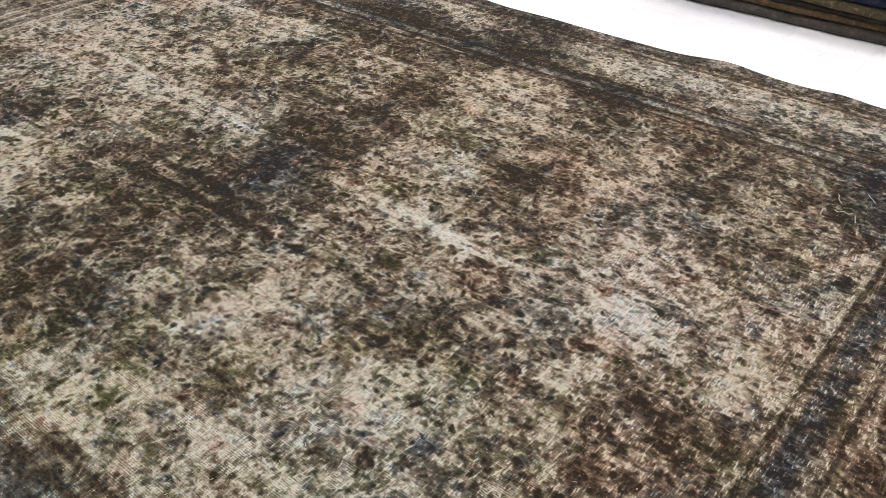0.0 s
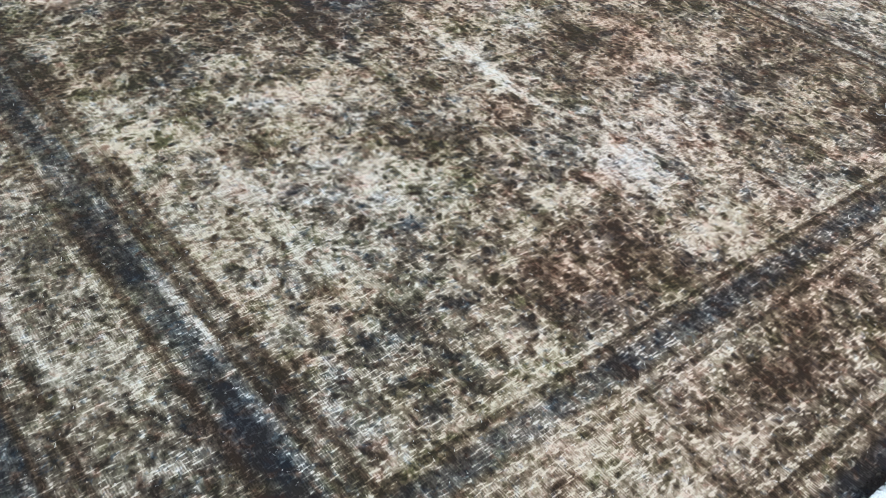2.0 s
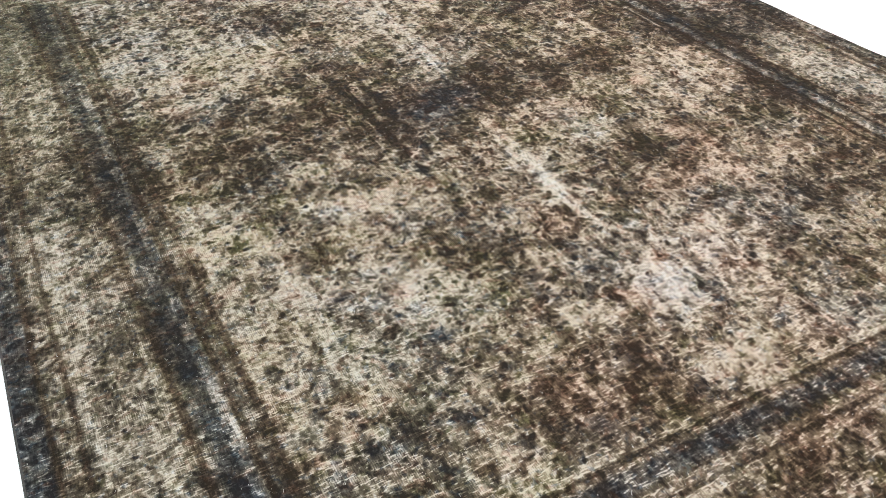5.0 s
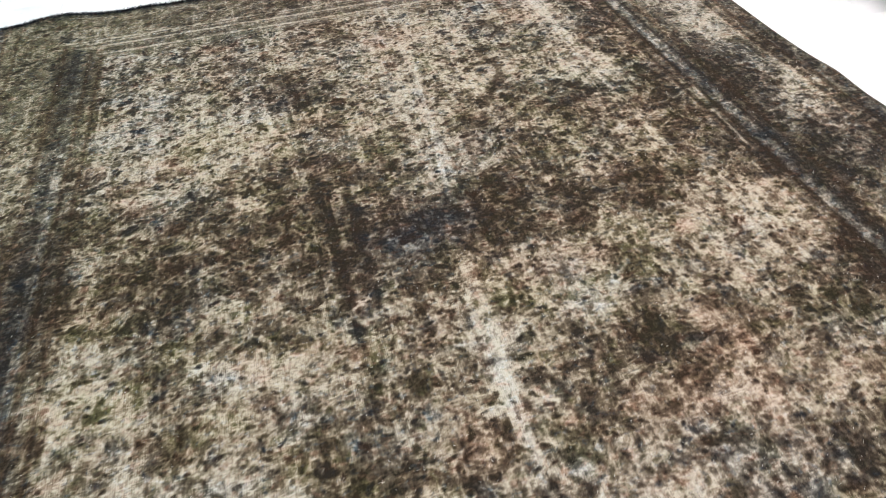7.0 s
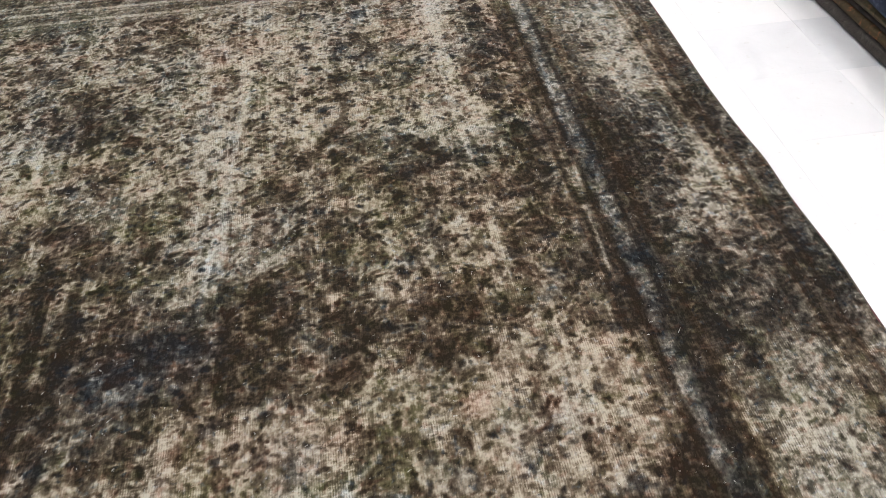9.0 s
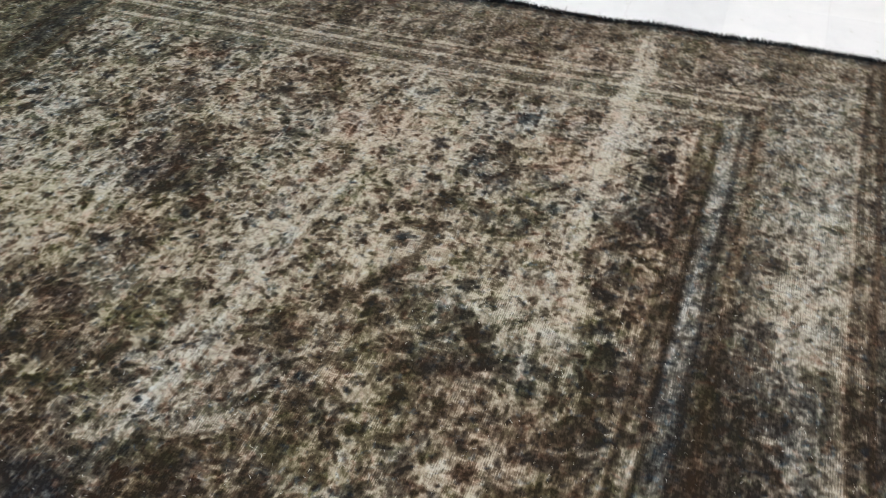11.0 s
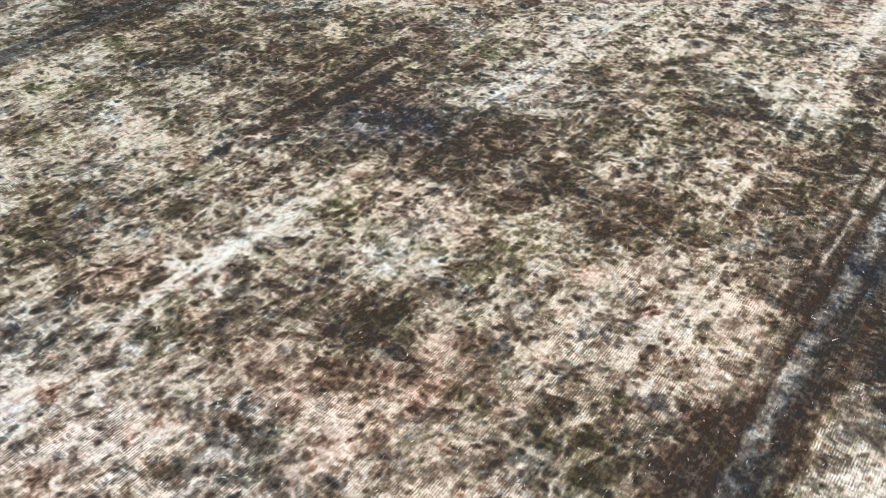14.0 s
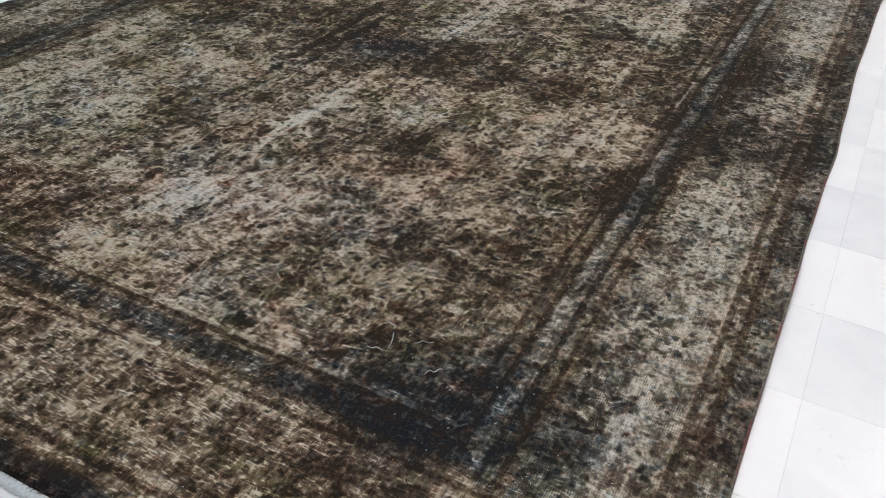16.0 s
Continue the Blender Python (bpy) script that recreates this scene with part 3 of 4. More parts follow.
stain(2.25, 3.16, 0.086, 0.035, -83, 0.16, 0, 0)
stain(1.92, 3.16, 0.100, 0.058, -52, -0.3, 0.05, 0)
stain(2.13, 3.16, 0.152, 0.085, -60, 0.17, 0, 0)
stain(1.79, 3.20, 0.120, 0.091, 69, 0.3, 0, 0)
stain(1.59, 3.22, 0.253, 0.081, 18, 0.25, 0, 0)
stain(2.20, 3.26, 0.153, 0.050, -80, 0.25, 0, 0)
stain(2.15, 3.28, 0.106, 0.066, 74, 0.20, 0, 0)
stain(2.19, 3.30, 0.198, 0.062, 73, 0.20, 0, 0)
stain(0.38, 3.37, 0.227, 0.136, -31, -0.20, 0.1, 0)
stain(0.32, 3.39, 0.162, 0.088, -70, -0.18, 0, 0.1)
stain(1.51, 3.47, 0.163, 0.066, 35, 0.25, 0, 0.2)
stain(2.27, 3.47, 0.080, 0.068, -36, 0.15, 0, 0)
stain(1.80, 3.74, 0.199, 0.080, 35, -0.22, 0, 0.3)
stain(1.18, 3.76, 0.135, 0.085, 35, -0.34, 0, 0.25)
stain(2.18, 3.78, 0.212, 0.040, -82, 0.19, 0, 0)
stain(0.20, 0.14, 0.24, 0.13, 0, -0.45, 0.1, 0)
stain(2.25, 2.15, 0.40, 0.30, 0, -0.18, 0, 0)
stain(2.12, 1.30, 0.55, 0.42, 60, -0.21, 0, 0.05)
stain(2.70, 0.70, 0.25, 0.08, 90, 0.3, 0.1, 0)
stain(0.36, 0.28, 0.20, 0.15, 0, -0.1, 0, 0)
stain(0.70, 0.26, 0.26, 0.14, 0, 0.8, 0, 0)
stain(1.62, 1.05, 0.30, 0.24, 0, -0.2, 0, 0)
stain(1.47, 1.30, 0.20, 0.012, 86, 0.8, 0.3, 0)
stain(1.30, 1.95, 0.75, 0.12, 4, -0.18, 0, 0)
stain(1.52, 0.95, 0.12, 0.012, 70, 1.0, 0.3, 0)
stain(1.55, 2.40, 0.45, 0.012, 84, 0.5, 0.2, 0)
stain(2.38, 2.60, 0.45, 0.14, 90, -0.26, 0, 0)
stain(2.70, 1.30, 0.38, 0.09, 90, 0.3, 0.1, 0)
stain(1.43, 1.98, 0.08, 0.045, 5, -2.8, 0.8, 0)
stain(2.19, 3.10, 0.85, 0.026, 90, 1.3, 0.1, 0)
stain(2.17, 2.76, 0.10, 0.06, 70, 0.5, 0.2, 0)
stain(2.32, 0.51, 0.19, 0.09, 5, -1.3, 0.7, 0)
stain(2.40, 0.66, 0.09, 0.07, 60, -0.6, 0.3, 0)
stain(2.60, 2.54, 0.21, 0.14, 25, -0.9, 0, 0)
stain(2.49, 2.00, 0.17, 0.13, 0, -0.8, 0.1, 0)
stain(2.37, 2.95, 0.30, 0.10, 90, -0.4, 0, 0.1)
stain(2.17, 3.72, 0.28, 0.024, 86, 0.8, 0, 0)
stain(2.71, 3.00, 0.80, 0.08, 90, 0.35, 0, 0)

stain(1.62, 0.95, 0.26, 0.18, 20, 0.35, 0.25, 0.3)
stain(2.38, 1.72, 0.15, 0.08, 90, 0.45, 0, 0.25)
stain(2.05, 1.05, 0.20, 0.16, 0, -0.2, 0, 0)
# the east side's dimmer light, put into the dye as one broad patch
stain(2.25, 1.95, 0.85, 0.50, 90, -0.13, 0, 0)
stain(2.41, 1.45, 0.14, 0.10, 80, -0.7, 0.1, 0)
stain(2.63, 1.89, 0.14, 0.10, 20, -0.5, 0, 0)
stain(2.60, 1.58, 0.15, 0.09, 90, 0.45, 0, 0.1)
stain(2.31, 2.75, 0.50, 0.065, 90, -0.55, 0, 0)
stain(2.28, 2.35, 0.22, 0.12, 90, -0.3, 0, 0)
stain(0.92, 2.28, 0.28, 0.16, 10, -0.45, 0, 0)
stain(0.75, 1.48, 0.35, 0.25, 0, -0.15, 0, 0)
stain(1.50, 1.93, 0.30, 0.14, 10, -0.15, 0, 0)
stain(1.88, 0.88, 0.22, 0.16, 0, -0.2, 0, 0.1)
stain(0.27, 0.50, 0.22, 0.14, 90, -0.35, 0.2, 0)
stain(2.14, 0.63, 0.12, 0.07, 10, -0.3, 0, 0)
stain(2.62, 0.62, 0.20, 0.09, 90, -0.3, 0.1, 0)
stain(2.15, 0.90, 0.16, 0.40, 0, -0.2, 0, 0)


def bands(d, *stops):
    """A stepped profile across a border: (distance from the edge, value) pairs, softly joined."""
    return np.interp(d, [s[0] for s in stops], [s[1] for s in stops])


def rug_dye(x, y):
    """How pale, blue and rusty the rug is at each place."""
    wx = x + 0.014 * (grid_noise(rng_a, x, y, 0.06, 0.06) - 0.5) * 2
    wy = y + 0.014 * (grid_noise(rng_b, x, y, 0.06, 0.06) - 0.5) * 2
    wx = wx + 0.004 * (grid_noise(rng_c, x, y, 0.019, 0.019) - 0.5) * 2
    wy = wy + 0.004 * (grid_noise(rng_d, x, y, 0.019, 0.019) - 0.5) * 2
    # the field: clumps of faded flowers and leaves on a worn ground
    tilt = wx * 0.8 + wy * 0.6, wy * 0.8 - wx * 0.6
    slant = wx * 0.35 - wy * 0.94, wx * 0.94 + wy * 0.35
    clump = 1.15 * (grid_noise(rng_c, tilt[0], tilt[1], 0.036, 0.028) - 0.5)
    clump += 1.00 * (grid_noise(rng_d, slant[0], slant[1], 0.0150, 0.0125) - 0.5)
    clump += 0.60 * (grid_noise(rng_f, wx, wy, 0.0082, 0.0076) - 0.5)
    pale = 0.555 + 0.215 * np.tanh(clump / 0.36)
    pale += 0.22 * (grid_noise(rng_e, tilt[0], tilt[1], 0.105, 0.085) - 0.5)
    # worn streaks along the warp
    pale += 0.20 * (grid_noise(rng_f, x, y, 0.018, 0.55) - 0.5)
    pale += 0.16 * (grid_noise(rng_g, x, y, 0.075, 1.6) - 0.5)
    threads = grid_noise(rng_b, x, y, 0.013, 0.16)
    pale += 1.7 * np.clip(threads - 0.82, 0, 1) - 0.8 * np.clip(0.16 - threads, 0, 1)
    # rosettes on a loose diamond lattice, and small leaves between them
    blue, rust = np.zeros(x.shape), np.zeros(x.shape)
    moss = np.clip(0.60 - 0.45 * x, 0, 0.6) * np.clip(0.2 + 0.2 * y, 0, 1)
    moss = moss + 1.0 * np.clip(grid_noise(rng_h, wx, wy, 0.11, 0.10) - 0.55, 0, 1)
    for pitch_u, pitch_v, low, high, depth, seed in ((0.112, 0.098, 0.014, 0.030, 0.34, 3), (0.112, 0.098, 0.012, 0.026, 0.30, 4),
                                                     (0.043, 0.039, 0.007, 0.014, 0.42, 5), (0.043, 0.039, 0.006, 0.013, 0.40, 6)):
        shift = 0.5 if seed % 2 == 0 else 0.0
        src = np.random.default_rng(seed)
        ju, jv, size, deep, tint, spin = (src.random((80, 80)) for _ in range(6))
        gu, gv = wx / pitch_u + shift + 10, wy / pitch_v + shift + 10
        iu, iv = np.floor(gu).astype(int), np.floor(gv).astype(int)
        at = iu % 80, iv % 80
        cu, cv = 0.5 + 0.5 * (ju[at] - 0.5), 0.5 + 0.5 * (jv[at] - 0.5)
        du, dv = (gu - iu - cu) * pitch_u, (gv - iv - cv) * pitch_v
        ang = spin[at] * 3.1416
        eu, ev = du * np.cos(ang) + dv * np.sin(ang), dv * np.cos(ang) - du * np.sin(ang)
        r = np.hypot(eu, ev * (1.0 + 0.7 * (seed > 4)))
        petal = 1.0 + (0.28 if seed < 5 else 0.12) * np.cos(5 * np.arctan2(ev, eu))
        rad = (low + (high - low) * size[at]) * petal
        k = deep[at] ** (0.8 if seed < 5 else 0.6) * (1 + 0.35 * (seed < 5) * np.clip(y - 1.5, 0, 1))
        core = np.exp(-(r / rad) ** 3)
        pale += -depth * k * core + 0.16 * k * np.exp(-((r - 1.45 * rad) / (0.45 * rad)) ** 2)
        if seed < 5:
            pale += 0.5 * depth * k * np.exp(-(r / (0.3 * rad)) ** 2)
        blue += core * np.where(tint[at] > 0.82, 0.38, 0.0)
        rust += core * np.where(tint[at] < 0.16, 0.5, 0.0)
        moss += core * np.where((tint[at] > 0.3) & (tint[at] < 0.55), 0.35, 0.0)
    # grey, lavender and pink casts where the dye has washed out
    blue += 0.9 * np.clip(grid_noise(rng_d, wx, wy, 0.17, 0.14) - 0.58, 0, 1) + 1.3 * np.clip(grid_noise(rng_c, wx, wy, 0.045, 0.04) - 0.68, 0, 1)
    rust += 1.4 * np.clip(grid_noise(rng_e, wx, wy, 0.15, 0.17) - 0.60, 0, 1) + 1.4 * np.clip(grid_noise(rng_a, wx, wy, 0.04, 0.045) - 0.70, 0, 1)
    pale = 0.53 + (pale - 0.53) * (1 + 0.08 * np.clip(y - 1.9, 0, 1))
    # pale and dark vines
    twig = np.abs(grid_noise(rng_h, wx, wy, 0.062, 0.07) - 0.5)
    pale -= 0.16 * np.clip(1 - twig / 0.05, 0, 1) * (grid_noise(rng_b, x, y, 0.12, 0.12) > 0.45)
    vine = np.abs(grid_noise(rng_g, wx, wy, 0.075, 0.07) - 0.5)
    pale += 0.14 * np.clip(1 - vine / 0.06, 0, 1)

    blue = blue + 0.35 * np.clip((y - 2.6) / 0.8, 0, 1) * grid_noise(rng_a, wx, wy, 0.2, 0.2)
    # borders
    left, right, near, far = x, RUG_W - x, y, RUG_L - y
    side = np.minimum(left, right)
    end = np.minimum(near, far)
    jit = 0.006 * (grid_noise(rng_a, x, y, 0.35, 0.35) - 0.5)
    for d, other, is_end, is_far in ((side, end, False, None), (end, side, True, far < near)):
        q = d + jit
        if not is_end:
            east = right < left
            own = (q < np.where(east, 0.508, 0.474)) & (d < other + 0.02)
            west_level = bands(q, (0, .24), (.052, .27), (.056, .16), (.066, .16), (.071, .38), (.105, .40), (.109, .17), (.119, .17), (.124, .44), (.14, .50),
                               (.29, .50), (.305, .40), (.309, .20), (.321, .20), (.327, .35), (.344, .33), (.350, .20), (.374, .20), (.382, .52), (.407, .52), (.412, .17),
                               (.424, .17), (.429, .42), (.451, .42), (.456, .22), (.467, .22), (.474, .5))
            east_level = bands(q, (0, .36), (.053, .40), (.057, .20), (.071, .20), (.076, .44), (.092, .44), (.096, .24), (.109, .24), (.113, .60), (.122, .58), (.127, .48),
                               (.30, .49), (.355, .46), (.359, .24), (.368, .24), (.373, .43), (.389, .42), (.393, .20), (.402, .20), (.408, .53), (.444, .53), (.451, .22),
                               (.461, .22), (.466, .44), (.487, .44), (.491, .24), (.499, .24), (.505, .5))
            level = np.where(east, east_level, west_level)
            shifted = np.where(east & (q > 0.2), q - 0.045, q)
            steady = bands(shifted, (0, .8), (.138, .8), (.16, .9), (.28, .9), (.30, .75), (.46, .75), (.48, .9))
            level = level + np.where(east, 0.04 * np.clip(y - 0.3, 0, 1), np.clip(0.05 * y, 0, 0.08))
            worn = np.where(east, np.clip(y - 1.3, 0, 0.8) * 0.32, np.clip(y - 1.0, 0, 1) * 0.45)
            level = level + (0.36 - level) * worn
            steady = np.where(level < 0.29, 0.55 * steady, steady) * (1 - 0.3 * np.clip(y - 2.2, 0, 1))
            cool_fade = np.where(east, 0.55, 1.0 - 0.35 * np.clip(y - 1.2, 0, 1))
            moss = np.where(own & ~east, moss * 0.6 + 0.25 * np.clip(y - 1.8, 0, 1), moss)
            cool = bands(shifted, (0, .75), (.05, .75), (.062, 0), (.07, .3), (.11, .1), (.13, .16), (.29, .16), (.31, .0), (.33, .3), (.35, .6), (.40, .6), (.412, 0), (.43, .3), (.455, 0)) * cool_fade
            cool = np.where(east, cool + bands(q, (.11, 0), (.14, .17), (.33, .17), (.35, 0)), cool)
            warm = bands(shifted, (0, 0), (.053, .05), (.061, .35), (.07, .05), (.105, .05), (.114, .35), (.123, 0), (.30, 0), (.315, .35), (.33, 0), (.41, 0), (.418, .35), (.426, 0), (.452, 0), (.461, .35), (.47, 0))
        else:
            own = (q < 0.50) & (d < other)
            steady = bands(q, (0, .7), (.13, .7), (.16, .9), (.32, .9), (.34, .7), (.48, .7), (.50, .9))
            level_n = bands(q, (0, .10), (.045, .12), (.055, .28), (.068, .52), (.081, .52), (.086, .20), (.10, .20), (.104, .60), (.118, .60), (.125, .28),
                            (.16, .46), (.30, .43), (.322, .44), (.330, .64), (.344, .62), (.349, .30), (.358, .30), (.363, .58), (.377, .56), (.386, .30),
                            (.445, .28), (.451, .48), (.460, .46), (.464, .22), (.474, .22), (.479, .68), (.492, .66), (.503, .5))
            level_f = bands(q, (0, .18), (.02, .20), (.04, .42), (.10, .46), (.115, .36), (.14, .46), (.285, .46), (.292, .72), (.302, .72), (.310, .36), (.318, .62), (.326, .60),
                            (.334, .42), (.352, .42), (.359, .78), (.370, .76), (.378, .42), (.388, .60), (.396, .42), (.432, .42), (.440, .76), (.450, .74), (.459, .42), (.468, .58), (.478, .44), (.49, .5))
            steady = np.where(is_far, 0.68 * steady, steady)
            level = np.where(is_far, level_f + 0.03 + 0.02 * (level_f > 0.6), level_n)
            cool = bands(q, (0, .75), (.045, .7), (.06, 0), (.39, 0), (.405, .62), (.44, .62), (.455, 0))
            cool = np.where(is_far, bands(q, (0, .5), (.03, .4), (.06, .1), (.27, .15), (.29, .15), (.49, .15), (.5, .1)), cool)
            warm = bands(q, (0, 0), (.06, .2), (.12, .2), (.15, .25), (.33, .25), (.37, .2), (.39, 0), (.46, .15), (.48, 0))
            warm = np.where(is_far, warm * np.clip(x / 2.2 - 0.25, 0, 0.6), warm)
        pale = np.where(own, level + 0.02 + (pale - 0.54) * steady, pale)
        blue = np.where(own, cool + 0.4 * blue, blue)
        rust = np.where(own, warm + 0.4 * rust, rust)

    # wear and dye patches, and the broad toning of the east side
    sp, sb, sr, thin = (np.zeros(x.shape) for _ in range(4))
    for cx, cy, long, short, turn, a, b, c in STAINS:
        near_it = (np.abs(x - cx) < 2.4 * long) & (np.abs(y - cy) < 2.4 * long)
        ux, uy = (wx, wy) if short > 0.03 else (0.12 * wx + 0.88 * x, 0.12 * wy + 0.88 * y)
        ux, uy = ux[near_it] - cx, uy[near_it] - cy
        p = (ux * math.cos(turn) + uy * math.sin(turn)) / long
        q = (-ux * math.sin(turn) + uy * math.cos(turn)) / (short if short > 0.03 or a < 0 else max(0.6 * short, 0.006))
        k = np.exp(-(p * p + q * q) ** 1.3 * 0.75)
        if short > 0.03:
            sp[near_it] += a * k
        else:
            thin[near_it] += a * k
        sb[near_it] += b * k
        sr[near_it] += c * k
    # the patches leave the pale woven stripe of the east border mostly clean
    stripe = np.clip(1 - np.abs(right + jit - 0.427) / 0.021, 0, 1) * np.clip((y - 0.75) / 0.4, 0, 1)
    stripe = np.where(far > 0.48, np.minimum(1.6 * stripe, 1), 0)
    sp *= 1 - 0.6 * stripe
    pale += 0.22 * stripe * (grid_noise(rng_e, x, y, 0.03, 0.11) - 0.45)
    blue += 0.20 * stripe
    patchy = grid_noise(rng_h, wx, wy, 0.040, 0.034)
    sp *= np.where(sp > 0, 0.45 + 1.1 * patchy, 0.6 + 0.8 * patchy)
    sb *= np.where(sp > 0.05, 0.5, 1.0)
    pale += np.where(sp > 0, 0.24, 0.30) * np.tanh(sp / 0.5) + np.where((thin > 0) & (x < 1.35), 0.14, 0.50) * np.tanh(thin / 0.9) * (0.1 + 1.5 * patchy) * (0.2 + 1.6 * threads)
    pale += 0.14 * np.minimum(sp + 1.2, 0)
    blue = np.clip(blue + np.tanh(sb), 0, 1) * (0.45 + 0.7 * grid_noise(rng_g, wx, wy, 0.03, 0.03))
    rust = np.clip(rust + np.tanh(0.6 * sr), 0, 1) * (0.35 + 0.7 * grid_noise(rng_h, wx, wy, 0.05, 0.05))
    return np.where(pale > 0.68, 0.68 + 0.24 * np.tanh((pale - 0.68) / 0.3), np.clip(pale, 0.06, 1.0)), np.clip(blue, 0, 1), np.clip(rust, 0, 1), np.clip(moss, 0, 1)


class Fixed:
    """A noise source that gives the same table each time it is asked."""

    def __init__(self, seed):
        self.table = np.random.default_rng(seed).random((256, 256))

    def random(self, size):
        return self.table


rng_a, rng_b, rng_c, rng_d = Fixed(11), Fixed(12), Fixed(13), Fixed(14)
rng_e, rng_f, rng_g, rng_h = Fixed(15), Fixed(16), Fixed(17), Fixed(18)


def bulge(s, *humps):
    return sum(h * np.exp(-((s - c) / w) ** 2) for c, w, h in humps)


def rug_place(u, v):
    """Where the flat rug point (u, v) lies: the edges wander and lift a little."""
    x, y = u.copy(), v.copy()
    kl, kr = np.clip(1 - u / 0.5, 0, 1), np.clip(1 - (RUG_W - u) / 0.5, 0, 1)
    kf = np.clip(1 - (RUG_L - v) / 0.5, 0, 1)
    x += kl * bulge(v, (3.42, 0.10, 0.012), (2.75, 0.16, 0.010), (2.15, 0.12, -0.012), (1.84, 0.2, 0.006), (4.05, 0.30, -0.034))
    x += kr * bulge(v, (2.0, 0.14, 0.008), (1.47, 0.09, -0.002), (2.70, 0.25, -0.008), (3.85, 0.3, 0.014))
    y += kf * bulge(u, (0.24, 0.14, 0.016), (1.20, 0.35, -0.014), (2.55, 0.25, 0.012))
    lift = 0.0025 * (grid_noise(rng_e, u, v, 0.5, 0.5)) + kf ** 6 * bulge(u, (0.28, 0.13, 0.020), (1.72, 0.10, 0.012), (0.62, 0.06, 0.006), (2.2, 0.1, 0.008))
    lift += kl ** 6 * bulge(v, (3.40, 0.07, 0.010), (2.6, 0.1, 0.008), (2.20, 0.07, 0.010))
    lift += kr ** 6 * bulge(v, (1.25, 0.13, 0.016), (0.86, 0.08, 0.008), (2.35, 0.10, 0.008))
    return x, y, lift


def grid_mesh(name, co, faces, dye=None, smooth=True):
    me = bpy.data.meshes.new(name)
    me.vertices.add(len(co))
    me.vertices.foreach_set("co", np.asarray(co, np.float32).ravel())
    faces = np.asarray(faces, np.int32)
    me.loops.add(faces.size)
    me.loops.foreach_set("vertex_index", faces.ravel())
    me.polygons.add(len(faces))
    me.polygons.foreach_set("loop_start", np.arange(0, faces.size, faces.shape[1], dtype=np.int32))
    me.polygons.foreach_set("use_smooth", np.full(len(faces), smooth))
    if dye is not None:
        layer = me.attributes.new("dye", "FLOAT_COLOR", "POINT")
        full = np.ones((len(co), 4), np.float32)
        full[:, 0], full[:, 1], full[:, 2], full[:, 3] = dye
        layer.data.foreach_set("color", full.ravel())
    me.update(calc_edges=True)
    me.validate()
    return me


def quads(nu, nv):
    i = np.arange(nu * nv).reshape(nv, nu)
    return np.stack([i[:-1, :-1], i[:-1, 1:], i[1:, 1:], i[1:, :-1]], -1).reshape(-1, 4)


rug = tagged(new("rug"), "large worn overdyed brown and beige rug lying on white tiles", "rug")
NU, NV = 871, 1198
us, vs = np.meshgrid(np.linspace(0, RUG_W, NU), np.linspace(0, RUG_L, NV))
us, vs = us.ravel(), vs.ravel()
rx, ry, rz = rug_place(us, vs)
dye = rug_dye(us, vs)
pile_top = np.stack([rx, ry, rz], -1)
border = np.concatenate([np.arange(NU), np.arange(2 * NU - 1, NU * NV, NU), np.arange(NU * NV - 2, NU * (NV - 1) - 1, -1), np.arange(NU * (NV - 2), 0, -NU)])
skirt = pile_top[border] + np.array((0, 0, -PILE))
n0 = len(pile_top)
loop = np.arange(len(border))
nxt = (loop + 1) % len(border)
side_faces = np.stack([border[loop], n0 + loop, n0 + nxt, border[nxt]], -1)
co = np.concatenate([pile_top, skirt])
dye_all = [np.concatenate([d, d[border]]) for d in dye]
part("wool_surface", grid_mesh("wool_surface", co, np.concatenate([quads(NU, NV), side_faces]), dye_all), WOOL, rug, "worn wool pile with striped borders and faded flowers")


def cord(name, points, radius, material, parent, label):
    curve = bpy.data.curves.new(name, "CURVE")
    curve.dimensions, curve.bevel_depth, curve.bevel_resolution = "3D", radius, 2
    line = curve.splines.new("POLY")
    line.points.add(len(points) - 1)
    for p, c in zip(line.points, points):
        p.co = (*c, 1)
    ob = bpy.data.objects.new(name, curve)
    scene.collection.objects.link(ob)
    me = bpy.data.meshes.new_from_object(ob)
    bpy.data.objects.remove(ob)
    return part(name, me, material, parent, label)


def edge_points(u, v, out=(0, 0), drop=0.004):
    x, y, z = rug_place(u, v)
    return np.stack([x + out[0], y + out[1], z - drop], -1)


steps = np.linspace(0, RUG_L, 260)
cord("selvedge", edge_points(np.zeros(260), steps, (-0.001, 0)), 0.0045, DARK_BINDING, rug, "dark overcast side edge")
cord("selvedge", edge_points(np.full(260, RUG_W), steps, (0.001, 0)), 0.0045, RED_BINDING, rug, "dark red overcast side edge")

# the pale flat-woven end with its cut fringe, along the near edge
cols = np.linspace(0, RUG_W, 500)
strip = []
for k, (dy, dz) in enumerate(((0.002, -0.001), (-0.004, -0.0005), (-0.013, -0.003), (-0.019, -0.0075))):
    row = edge_points(cols, np.zeros(500), (0, 0), 0)
    row[:, 1] += dy - 0.003 * (k > 1) * np.random.default_rng(k).random(500)
    row[:, 2] += dz
    strip.append(row)
part("fringe", grid_mesh("fringe", np.concatenate(strip), quads(500, 4)), FRINGE_COTTON, rug, "pale grey flat-woven end with cut fringe")


